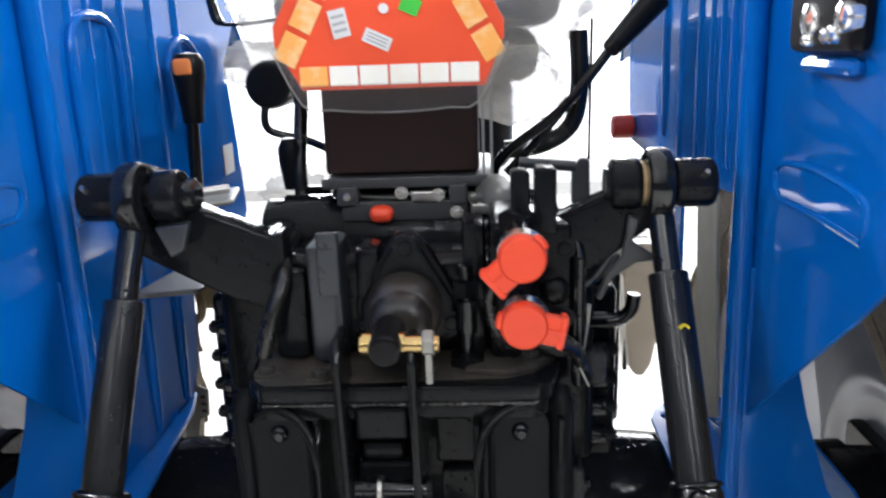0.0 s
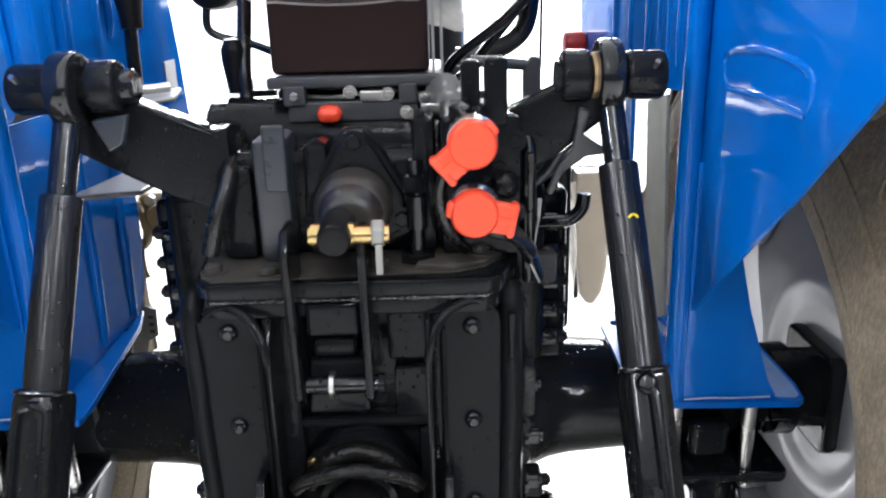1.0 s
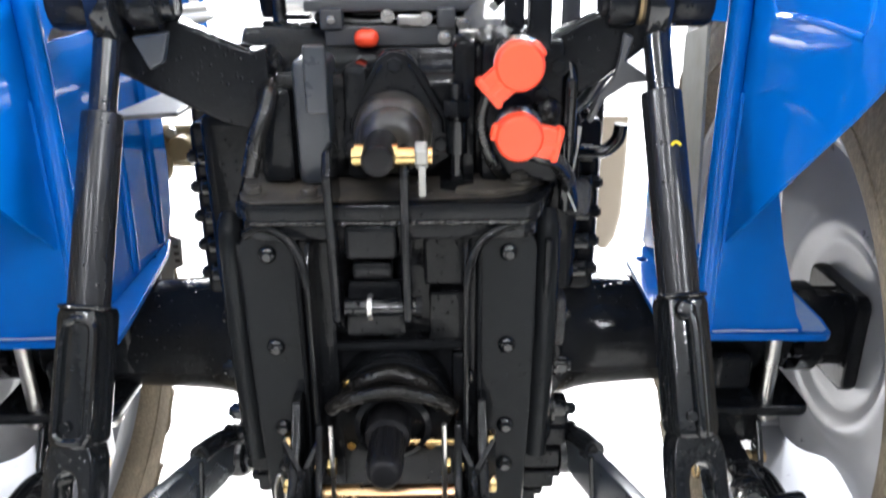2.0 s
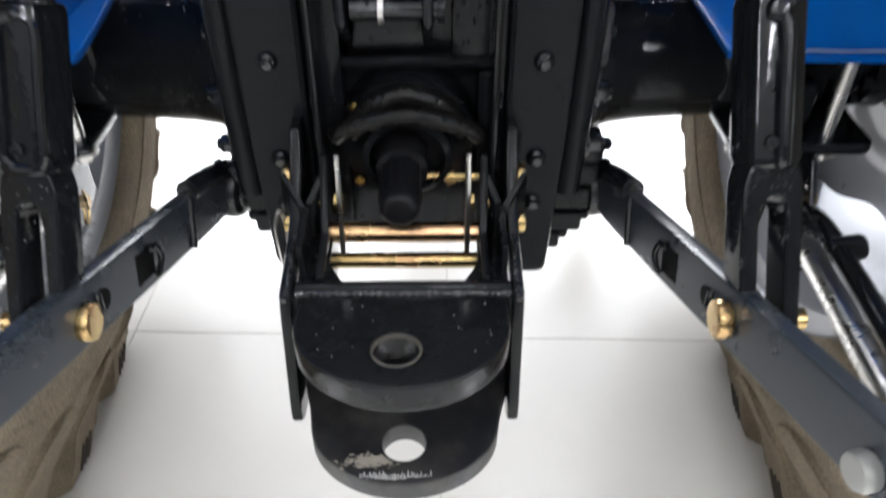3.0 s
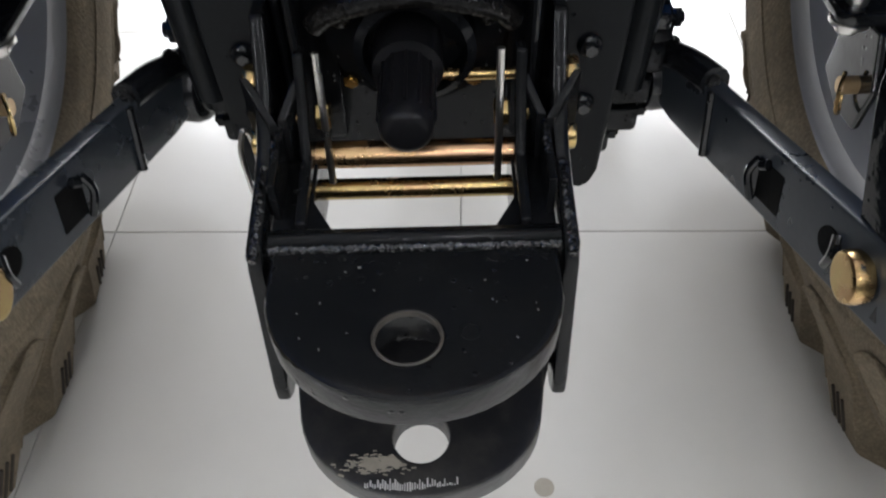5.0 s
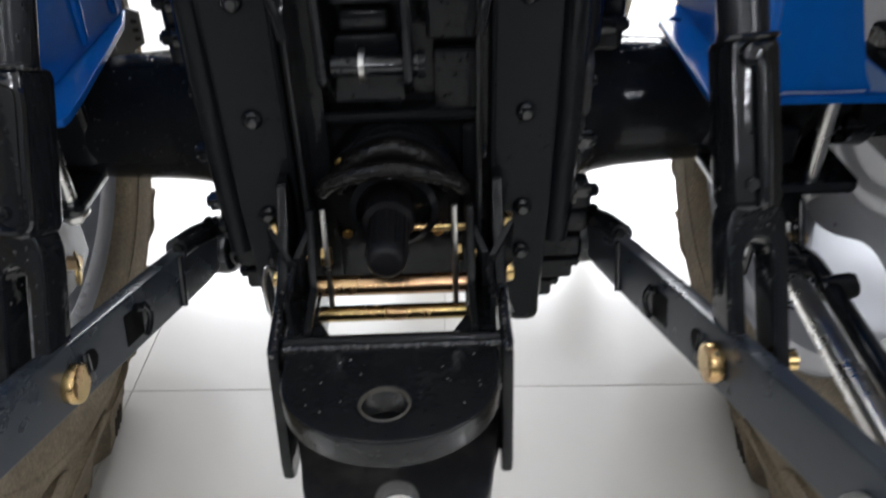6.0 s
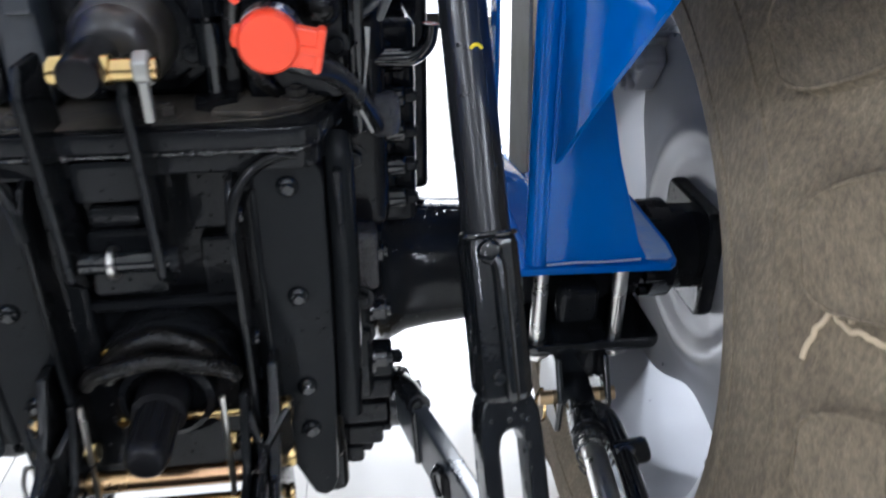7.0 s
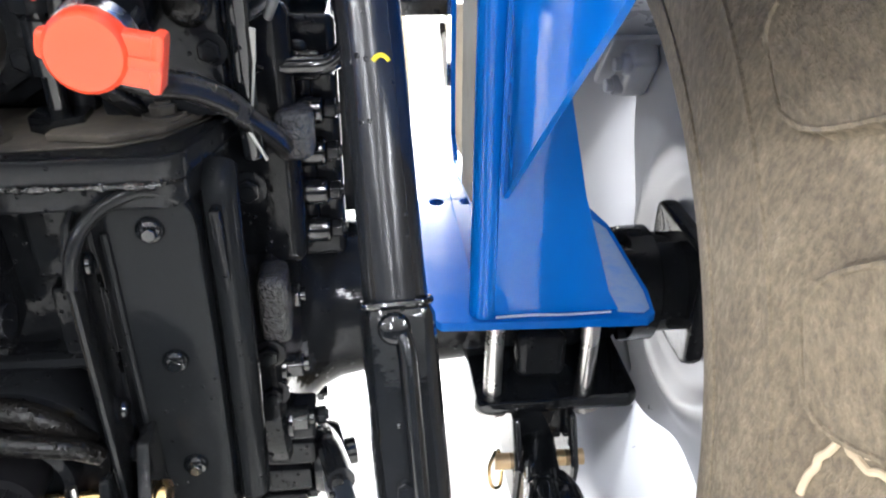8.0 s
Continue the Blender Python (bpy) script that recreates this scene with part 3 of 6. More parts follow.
def build_fender(s):
    fx = 0.353
    # inner sheet: long lower rear diagonal, front edge, arched top
    top = circle_arc(AX_Y, AX_Z, 0.82, 136, 50, 18)
    front = [(1.455, 1.20), (1.44, 1.095), (1.42, 1.08)] if s > 0 else [(1.38, 1.23), (1.41, 1.10), (1.43, 0.97), (1.40, 0.94), (1.12, 0.94), (1.11, 1.07)]
    outline = [(0.776, 0.859), (0.650, 0.968), (0.552, 1.050), (0.46, 1.135), (0.36, 1.22)] + top + front + [(1.20, 1.07), (1.05, 1.075), (0.84, 1.09), (0.80, 1.06), (0.795, 0.859)]
    fender = tp("fender", Shape().plate(outline, "x", s * fx, s * (fx + 0.004), 0), BLUE, "glossy blue pressed steel rear fender")
    # pressed vertical flutes
    for yy, z0, z1, r in ((0.865, 1.12, 1.43, 0.010), (0.905, 1.10, 1.44, 0.008), (0.945, 1.10, 1.45, 0.008), (0.995, 1.10, 1.45, 0.010), (1.08, 1.09, 1.44, 0.012), (1.17, 1.12, 1.40, 0.014)):
        sh = Shape().tube([(s * (fx + r), yy, z0), (s * (fx + r * 0.62), yy, z0 + 0.02), (s * (fx + r * 0.62), yy, z1 - 0.02), (s * (fx + r), yy, z1)], r, 10, 3)
        part("flute", sh, BLUE, fender)
    # crown over the tyre
    sh = Shape()
    bm = sh.bm
    rings = []
    for k in range(29):
        a = radians(138 - 98 * k / 28)
        rings.append([bm.verts.new((s * x, AX_Y + r * math.cos(a), AX_Z + r * math.sin(a))) for x, r in ((fx, 0.82), (fx + 0.03, 0.845), (0.80, 0.845), (0.815, 0.81), (0.81, 0.81), (0.795, 0.84), (fx + 0.03, 0.84), (fx + 0.004, 0.817))])
    for a, b in zip(rings, rings[1:]):
        for k in range(8):
            bm.faces.new((a[k], a[(k + 1) % 8], b[(k + 1) % 8], b[k]))
    bm.faces.new(rings[0])
    bm.faces.new(rings[-1][::-1])
    part("crown", sh, BLUE, fender)
    # rolled upright
    sh = Shape().tube([(s * (fx - 0.010), 0.770, 0.765), (s * (fx - 0.010), 0.775, 1.0), (s * (fx - 0.010), 0.772, 1.2), (s * (fx - 0.008), 0.775, 1.46)], 0.0115, 16, 4)
    part("upright", sh, BLUE, fender)
    # gusset leg standing on the foot, its toe dusty
    sh = Shape().plate([(s * 0.350, 0.767), (s * 0.453, 0.767), (s * 0.443, 0.785), (s * 0.416, 0.87), (s * 0.399, 0.943), (s * 0.388, 1.03), (s * 0.350, 1.03)], "y", 0.762, 0.767, 0.001)
    sh.plate([(0.765, 0.767), (0.95, 0.767), (0.84, 0.85), (0.80, 0.98), (0.765, 1.03)], "x", s * 0.382, s * 0.386, 0.001)
    part("leg", sh, BLUE, fender)
    sh = Shape().tube([(s * 0.352, 0.7605, 0.7664), (s * 0.38, 0.7608, 0.7672), (s * 0.41, 0.7602, 0.7664), (s * 0.446, 0.7608, 0.7668)], 0.0011, 8, 4)
    part("dust_line", sh, PALEDUST, fender, "grey dust in the joint")
    # front leg
    if s > 0:
        sh = Shape().plate([(0.785, 0.767), (1.035, 0.767), (1.035, 0.9), (1.04, 1.08), (1.005, 1.08), (0.998, 0.87), (0.990, 0.832), (0.965, 0.815), (0.93, 0.813), (0.86, 0.826), (0.785, 0.838)], "x", 0.340, 0.345, 0.001)
        part("front_leg", sh, BLUE, fender)
        part("dust", Shape().plate([(0.452, 0.760), (0.472, 0.757), (0.479, 0.763), (0.482, 0.79), (0.482, 0.90), (0.47, 0.93), (0.455, 0.90), (0.446, 0.80)], "z", 0.7662, 0.7668, 0.0002), DUSTBLUE, fender, "grey film of dust on the foot")
    else:
        sh = Shape().plate([(-0.394, 0.88), (-0.371, 0.875), (-0.366, 0.75), (-0.350, 0.744), (-0.352, 0.700), (-0.367, 0.692), (-0.374, 0.655), (-0.396, 0.655)], "y", 1.125, 1.130, 0.001)
        bracket = part("stay_plate", sh, STAY, fender, "pale slotted steel stay plate")
        # uncut slots, their shade painted as thin dark strips
        for zz in (0.708, 0.720, 0.732):
            part("slot", Shape().box(-0.363, -0.355, 1.1235, 1.126, zz - 0.0025, zz + 0.0025, 0.0005), GROOVESHADE, bracket)
    # foot plate with slotted holes
    inner = [(s * 0.313, 0.995), (s * 0.303, 0.970), (s * 0.300, 0.766)] if s > 0 else [(-0.343, 1.06), (-0.331, 1.015), (-0.308, 0.80), (-0.306, 0.766)]
    sh = Shape().plate([(s * 0.308, 0.756), (s * 0.474, 0.750), (s * 0.482, 0.757), (s * 0.487, 0.79), (s * 0.487, 0.91), (s * 0.46, 1.03), (s * 0.345, 1.03 if s > 0 else 1.07)] + inner, "z", 0.758, 0.766, 0.0015,
                       holes=[(s * 0.324, 0.972, 0.007), (s * 0.355, 0.975, 0.005)] if s > 0 else [(-0.350, 1.0, 0.006)])
    part("foot_plate", sh, FOOT, fender)
    # raised pressing behind the upright
    sh = Shape()
    sh.tube([(s * (fx + 0.002), 0.712, 1.108), (s * (fx + 0.0008), 0.724, 1.122), (s * (fx + 0.0008), 0.715, 1.140), (s * (fx + 0.0008), 0.64, 1.146), (s * (fx + 0.0008), 0.562, 1.138), (s * (fx + 0.0012), 0.552, 1.122), (s * (fx + 0.003), 0.560, 1.108)], 0.0038, 8, 5)
    sh.tube([(s * (fx + 0.002), 0.712, 1.108), (s * (fx + 0.0012), 0.64, 1.110), (s * (fx + 0.002), 0.558, 1.106)], 0.0038, 8, 4)
    part("pressing", sh, BLUE, fender)
    # grey stay
    sh = Shape().plate([(0.860, 1.085), (0.936, 1.068), (0.905, 0.798), (0.82, 0.840)], "x", s * (fx - 0.012), s * (fx - 0.008), 0.001)
    if s > 0:
        part("stay", sh, STAY, fender, "grey galvanised flat stay")
    else:
        sh.bm.free()
        part("inner_panel", Shape().plate([(0.785, 0.767), (1.055, 0.767), (1.085, 0.80), (1.10, 0.86), (1.11, 1.08), (0.785, 1.08)], "x", s * 0.3445, s * 0.3485, 0.001), BLUE, fender)
        for yy in (0.93, 1.03):
            part("fold", Shape().tube([(s * 0.346, yy, 0.775), (s * 0.3435, yy + 0.002, 0.86), (s * 0.3435, yy + 0.006, 1.0), (s * 0.346, yy + 0.008, 1.075)], 0.007, 10, 4), BLUE, fender)
    if s > 0:
        # rear work lamps in a black frame
        sh = Shape().box(0.336, 0.353, 0.562, 0.678, 1.237, 1.40, 0.006)
        part("lamp_frame", sh, PLASTIC, fender, "black plastic lamp frame")
        for yy, zz, r, label in ((0.629, 1.262, 0.0125, "clear round lamp lens"), (0.571, 1.262, 0.011, "clear round lamp lens"), (0.630, 1.247, 0.005, "small clear lamp lens"),
                                 (0.597, 1.250, 0.006, "small clear lamp lens"), (0.585, 1.251, 0.007, "small clear lamp lens")):
            part("lamp", Shape().turned([(0.0, -0.321), (r * 0.5, -0.3205), (r * 0.9, -0.3225), (r, -0.326), (r, -0.334)], (0.009, yy, zz), "x", 28, -1), LENS, fender, label)
        part("lamp", Shape().turned([(0.0, -0.335), (0.007, -0.336), (0.010, -0.345)], (0.009, 0.524, 1.260), "x", 20, -1), LENS, fender, "small clear lamp lens")
        part("frame_lip", Shape().box(0.341, 0.355, 0.572, 0.664, 1.221, 1.2345, 0.005), BLUE, fender)
        part("reflector", Shape().rod((0.315, 1.40, 1.105), (0.352, 1.40, 1.105), 0.021, bev=0.004), REDDARK, fender, "round red reflector")
    else:
        part("sticker", Shape().box(-0.3525, -0.351, 1.325, 1.375, 1.05, 1.10, 0), PAPER, fender, "blank white sticker")
        # arched pressings
        for y0, y1, z0, z1 in ((0.855, 0.965, 1.09, 1.30), (1.12, 1.24, 1.15, 1.276)):
            sh = Shape().tube([(s * (fx + 0.003), y0, z0), (s * (fx - 0.002), y0, z0 + 0.03), (s * (fx - 0.002), y0, z1 - 0.03), (s * (fx - 0.002), (y0 + y1) / 2, z1), (s * (fx - 0.002), y1, z1 - 0.03), (s * (fx - 0.002), y1, z0 + 0.03), (s * (fx + 0.003), y1, z0)], 0.006, 10, 6)
            part("arch_pressing", sh, BLUE, fender)
    return fender


def build_axle(s):
    c = (0, AX_Y, AX_Z)
    sh = Shape()
    sh.turned([(0.0, 0.14), (0.165, 0.14), (0.17, 0.145), (0.17, 0.175), (0.165, 0.18), (0.125, 0.183), (0.103, 0.191), (0.090, 0.203), (0.081, 0.222), (0.076, 0.25), (0.073, 0.29), (0.070, 0.34), (0.060, 0.445), (0.0, 0.445)], c, "x", 56, s)
    axle = tp("axle_housing", sh, CAST, "black cast rear axle housing")
    sh = Shape().box(s * 0.335, s * 0.46, 0.86, 1.0, AX_Z - 0.03, 0.7565, 0.008)
    sh.box(s * 0.385, s * 0.435, 0.825, 0.88, 0.645, 0.698, 0.012, seg=3)
    part("pad", sh, CAST, axle)
    for k in range(16):
        t = 2 * math.pi * (k + 0.5) / 16
        bolt(axle, (s * 0.18, c[1] + 0.150 * math.cos(t), c[2] + 0.150 * math.sin(t)), (s, 0, 0), 0.0115, BLACK, 0.016)
    # stepped flange joint against the transmission
    sh = Shape().turned([(0.0, 0.12), (0.178, 0.12), (0.178, 0.148), (0.0, 0.148)], c, "x", 60, s)
    part("flange_ring", sh, CAST, axle)
    # brake housing above
    bx = 0.227 if s > 0 else 0.221
    sh = Shape().box(s * 0.14, s * 0.205, 0.81, 1.06, 0.79, 1.005, 0.014, seg=3)
    brake = tp("brake_housing", sh, CAST, "black cast brake housing with stubby bolted lugs")
    part("cover", Shape().box(s * 0.19, s * (bx + 0.008), 0.852, 0.957, 0.775, 0.985, 0.006, seg=3), CAST, brake)
    part("cover", Shape().box(s * 0.19, s * 0.258, 0.957, 1.06, 0.765, 0.995, 0.006, seg=3), CAST, brake)
    part("web", Shape().box(s * 0.158, s * (bx - 0.012), 0.846, 0.870, 0.795, 0.968, 0.006, seg=3), CAST, brake)
    for zz in (0.950, 0.915, 0.880, 0.845, 0.810):
        part("boss", Shape().rod((s * 0.16, 0.842, zz), (s * (bx - 0.004), 0.842, zz), 0.0115, n=20, bev=0.002), BLACK, brake)
        bolt(brake, (s * (bx - 0.004), 0.842, zz), (s, 0, 0), 0.0085, CAST, 0.010, washer=False)
    if s > 0:
        part("rough_patch", Shape().box(s * 0.186, s * 0.217, 0.800, 0.83, 0.887, 0.928, 0.007, seg=3), ROUGH, brake, "rough sparkling cast patch")
    # clamp plate with studs below the foot
    sh = Shape().plate([(s * 0.356, 0.806), (s * 0.495, 0.806), (s * 0.504, 0.815), (s * 0.504, 1.04), (s * 0.345, 1.04), (s * 0.347, 0.815)], "z", 0.622, 0.637, 0.004)
    clamp = tp("clamp_plate", sh, BLACK, "black clamp plate bolted under the axle")
    for xx in (0.364, 0.453):
        part("stud", Shape().rod((s * xx, 0.824, 0.610), (s * xx, 0.824, 0.760), 0.0085), STEEL, clamp, "bright steel stud")
        bolt(clamp, (s * xx, 0.824, 0.622), (0, 0, -1), 0.012, STEEL)
        bolt(clamp, (s * xx, 1.02, 0.622), (0, 0, -1), 0.012, STEEL)


for side_sign in (1, -1):
    build_fender(side_sign)
    build_axle(side_sign)

# ---------- transmission, lift cover and what is bolted to them ----------


def build_transmission():
    body = tp("transmission_housing", Shape().box(-0.142, 0.142, 0.735, 1.75, 0.553, 0.93, 0.018, seg=3), CAST, "black painted cast transmission housing")
    for s in (-1, 1):
        part("skirt", Shape().box(s * 0.106, s * 0.142, 0.745, 1.74, 0.505, 0.575, 0.012, seg=3), CAST, body)
    part("bell_housing", Shape().box(-0.11, 0.10, 1.7, 2.4, 0.50, 0.95, 0.04, seg=3), CAST, body)
    sh = Shape().plate([(-0.150, 0.700), (-0.135, 0.684), (0.128, 0.684), (0.142, 0.692), (0.163, 0.76), (0.165, 0.80), (0.165, 1.15), (-0.165, 1.15), (-0.165, 0.80)], "z", 0.926, 0.944, 0.003)
    top = part("top_flange", sh, CAST, body)
    sh = Shape().plate([(-0.145, 0.703), (-0.132, 0.688), (0.100, 0.700), (0.126, 0.712), (0.150, 0.745), (0.160, 0.80), (0.160, 1.14), (-0.160, 1.14), (-0.160, 0.80)], "z", 0.9442, 0.9456, 0.0004)
    part("dust", sh, DUSTY, top, "film of brown dust on the flange")
    part("cover_plate", Shape().plate([(0.060, 0.708), (0.098, 0.702), (0.128, 0.716), (0.146, 0.742), (0.12, 0.760), (0.07, 0.762)], "z", 0.9460, 0.9510, 0.0012), DUSTY, top, "dusty cover plate")
    part("flange_lip", Shape().plate([(-0.145, 0.700), (-0.13, 0.692), (0.125, 0.692), (0.139, 0.70), (0.155, 0.77), (-0.155, 0.77)], "z", 0.905, 0.9255, 0.003), CAST, body)
    for x, y in ((-0.135, 0.715), (-0.08, 0.705), (0.025, 0.715), (0.150, 0.80), (-0.15, 0.80), (0.15, 0.9), (-0.15, 0.9)):
        bolt(body, (x, y, 0.9456), (0, 0, 1), 0.009, DUSTY, 0.009)
    bolt(body, (0.124, 0.736, 0.951), (0, 0, 1), 0.0095, DUSTY, 0.008)
    rnd = random.Random(11)
    sh = Shape()
    for k in range(96):
        u = k / 95
        if u < 0.82:
            x, y = -0.132 + 0.258 * u / 0.82, 0.6845
        else:
            x, y = 0.126 + 0.030 * (u - 0.82) / 0.18, 0.686 + 0.062 * (u - 0.82) / 0.18
        r = 0.0014 + 0.0016 * rnd.random() ** 2
        sh.rod((x - 0.0018, y + 0.0006 * rnd.gauss(0, 1), 0.9258), (x + 0.0018, y, 0.9258), r, n=7)
    tagged(part("sealant_bead", sh, WELD, body), "lumpy black sealant bead along the flange joint", kind="stuff")
    # rear covers and ribs
    part("rear_cover", Shape().box(0.028, 0.070, 0.718, 0.74, 0.845, 0.903, 0.003), CAST, body)
    part("rear_cover", Shape().box(0.033, 0.070, 0.718, 0.74, 0.775, 0.838, 0.003), CAST, body)
    for x0, x1, z0, z1 in ((-0.09, -0.062, 0.60, 0.90), (0.056, 0.074, 0.60, 0.77), (-0.066, 0.07, 0.772, 0.784)):
        part("rib", Shape().box(x0, x1, 0.712, 0.74, z0, z1, 0.004), CAST, body)
    # side bosses and small casting webs
    for s in (-1, 1):
        part("corner_web", Shape().plate([(0.70, 0.90), (0.735, 0.90), (0.735, 0.70), (0.725, 0.70)], "x", s * 0.148, s * 0.156, 0.002), CAST, body)
        sh = Shape().box(s * 0.160, s * 0.184, 0.765, 0.80, 0.746, 0.808, 0.005, seg=3)
        part("rough_boss", sh, ROUGH, body, "rough cast black boss")
        for zz in (0.885, 0.74, 0.70):
            bolt(body, (s * 0.165, 0.765, zz), (0, -1, 0), 0.009, CAST)
    for s in (-1, 1):
        for z0, z1, x1 in ((0.636, 0.655, 0.204), (0.607, 0.626, 0.202), (0.575, 0.595, 0.196), (0.545, 0.564, 0.190), (0.520, 0.536, 0.168)):
            lug = part("flange_lug", Shape().box(s * 0.14, s * (x1 - 0.008), 0.778, 0.815, z0 - 0.004, z1 + 0.004, 0.004), CAST, body)
            bolt(lug, (s * (x1 - 0.008), 0.797, (z0 + z1) / 2), (s, 0, 0), 0.0085, CAST, 0.008, washer=False)
    return body


build_transmission()


def build_bracket(s):
    """Long upright frame that carries the drawbar."""
    a, b = 0.088, 0.147
    arch = [(s * 0.139, 0.570), (s * 0.145, 0.70), (s * b, 0.80), (s * b, 0.87)] + [(s * u, v) for u, v in circle_arc((a + b) / 2, 0.890, (b - a) / 2, 0, 180, 10)] + [(s * a, 0.62), (s * 0.115, 0.555), (s * 0.126, 0.550), (s * 0.134, 0.556)]
    br = tp("drawbar_bracket", Shape().plate(arch, "y", 0.700, 0.735, 0.003), FRAME, "black steel drawbar side bracket")
    # inner rib with a rounded shoulder that meets the face
    rib = [(0.664, 0.60), (0.664, 0.87), (0.668, 0.888), (0.680, 0.905), (0.705, 0.912), (0.705, 0.58)]
    part("inner_flange", Shape().plate(rib, "x", s * 0.0725, s * 0.0785, 0.0025), HITCH, br)
    part("recess", Shape().box(s * 0.078, s * 0.0895, 0.7085, 0.735, 0.60, 0.90, 0.002), CAST, br)
    part("edge_strip", Shape().tube([(s * 0.0905, 0.6995, 0.625), (s * 0.0900, 0.6990, 0.76), (s * 0.0900, 0.6992, 0.888)], 0.0028, 8, 4), FRAME, br)
    sh = Shape().tube([(s * 0.0755, 0.668, 0.868), (s * 0.0790, 0.671, 0.888), (s * 0.087, 0.678, 0.904), (s * 0.10, 0.686, 0.914), (s * 0.12, 0.694, 0.919), (s * 0.138, 0.70, 0.909)], 0.0048, 10, 5)
    part("shoulder", sh, HITCH, br)
    part("outer_flange", Shape().tube([(s * 0.1545, 0.722, 0.64), (s * 0.157, 0.720, 0.72), (s * 0.159, 0.720, 0.80), (s * 0.159, 0.722, 0.895), (s * 0.158, 0.735, 0.915)], 0.0125, 14, 4), FRAME, br)
    for zz in (0.889, 0.787, 0.690, 0.64):
        dome = Shape().turned([(0.0, -0.0062), (0.0042, -0.0060), (0.0072, -0.0048), (0.0088, -0.0028), (0.0094, 0.001)], (s * 0.118, 0.700, zz), "y", 16)
        dome.hexagon((s * 0.118 + 0.0006, 0.6955, zz - 0.0004), (0, -1, 0), 0.0052, 0.0042)
        part("bolt", dome, BLACK, br)
    for zz in (0.872, 0.755, 0.715, 0.675, 0.635):
        part("bolt", Shape().rod((s * 0.077, 0.690, zz), (s * 0.0835, 0.690, zz), 0.0078, n=18, bev=0.0025), BLACK, br)
    return br


for side_sign in (1, -1):
    build_bracket(side_sign)


def build_lift_cover():
    cover = tp("lift_cover", Shape().box(-0.135, 0.115, 0.765, 1.20, 0.94, 1.05, 0.015, seg=3), CAST, "black cast hydraulic lift cover")
    part("cross_shaft", Shape().rod((-0.155, 0.90, 1.04), (0.15, 0.90, 1.04), 0.048, n=32), CAST, cover)
    part("pillar", Shape().box(-0.140, -0.104, 0.745, 0.80, 0.945, 1.040, 0.006), CAST, cover)
    part("pillar", Shape().box(-0.101, -0.066, 0.735, 0.80, 0.945, 1.068, 0.006), SATIN, cover)
    part("pillar_head", Shape().box(-0.088, -0.066, 0.727, 0.7345, 1.018, 1.082, 0.003), SATIN, cover)
    part("pillar", Shape().box(-0.055, -0.03, 0.750, 0.80, 0.945, 1.060, 0.006), CAST, cover)
    part("pillar", Shape().box(0.052, 0.075, 0.745, 0.80, 0.945, 1.085, 0.006), CAST, cover)
    # spring housing with its rounded triangular flange
    sh = Shape()
    for k, y0, y1 in ((1.0, 0.750, 0.770), (0.86, 0.742, 0.752)):
        sh.plate([(-0.003 + k * u, 1.018 + k * v) for u, v in ((-0.055, -0.05), (-0.053, -0.012), (-0.02, 0.045), (-0.01, 0.056), (0.01, 0.056), (0.02, 0.045), (0.053, -0.012), (0.055, -0.05), (0.03, -0.066), (-0.03, -0.066))], "y", y0, y1, 0.004)
    part("flange", sh, CAST, cover)
    sh = Shape().turned([(0.0, 0.684), (0.016, 0.684), (0.024, 0.687), (0.029, 0.694), (0.0305, 0.704), (0.0335, 0.706), (0.036, 0.712), (0.0375, 0.724), (0.038, 0.755)], (-0.006, 0, 1.000), "y", 36)
    part("spring_housing", sh, DOME, cover, "dull black domed spring housing")
    for u, v in ((-0.003, 1.062), (-0.046, 0.985), (0.040, 0.985)):
        bolt(cover, (u, 0.742, v), (0, -1, 0), 0.008, CAST)
    # valve block with plugs
    valve = part("valve_block", Shape().box(0.078, 0.158, 0.735, 0.86, 0.945, 1.085, 0.006), CAST, cover, "black hydraulic valve block")
    part("plug", Shape().box(0.100, 0.118, 0.735, 0.76, 1.08, 1.135, 0.003), CAST, cover)
    part("plug", Shape().box(0.122, 0.143, 0.730, 0.76, 1.075, 1.138, 0.003), CAST, cover)
    for x, z in ((0.092, 1.07), (0.15, 1.06), (0.15, 0.99), (0.088, 0.985), (0.135, 1.035)):
        bolt(cover, (x, 0.735, z), (0, -1, 0), 0.0075, CAST)
    part("plug", Shape().turned([(0.0, 0.722), (0.008, 0.7225), (0.0125, 0.726), (0.0145, 0.731), (0.0145, 0.737)], (0.141, 0, 1.018), "y", 20), ROUGHARCH, cover)
    part("side_valve", Shape().box(0.125, 0.222, 0.905, 1.06, 0.985, 1.052, 0.008, seg=3), CAST, cover)
    # adjusting screw standing on the flange
    sh = Shape().rod((0.055, 0.735, 0.944), (0.055, 0.735, 1.045), 0.0065)
    sh.rod((0.055, 0.735, 0.944), (0.055, 0.735, 0.953), 0.019, n=6)
    sh.rod((0.055, 0.735, 0.978), (0.055, 0.735, 1.010), 0.0105)
    sh.rod((0.055, 0.735, 1.015), (0.055, 0.735, 1.03), 0.014, n=6)
    part("adjusting_screw", sh, BLACK, cover)
    return cover


build_lift_cover()


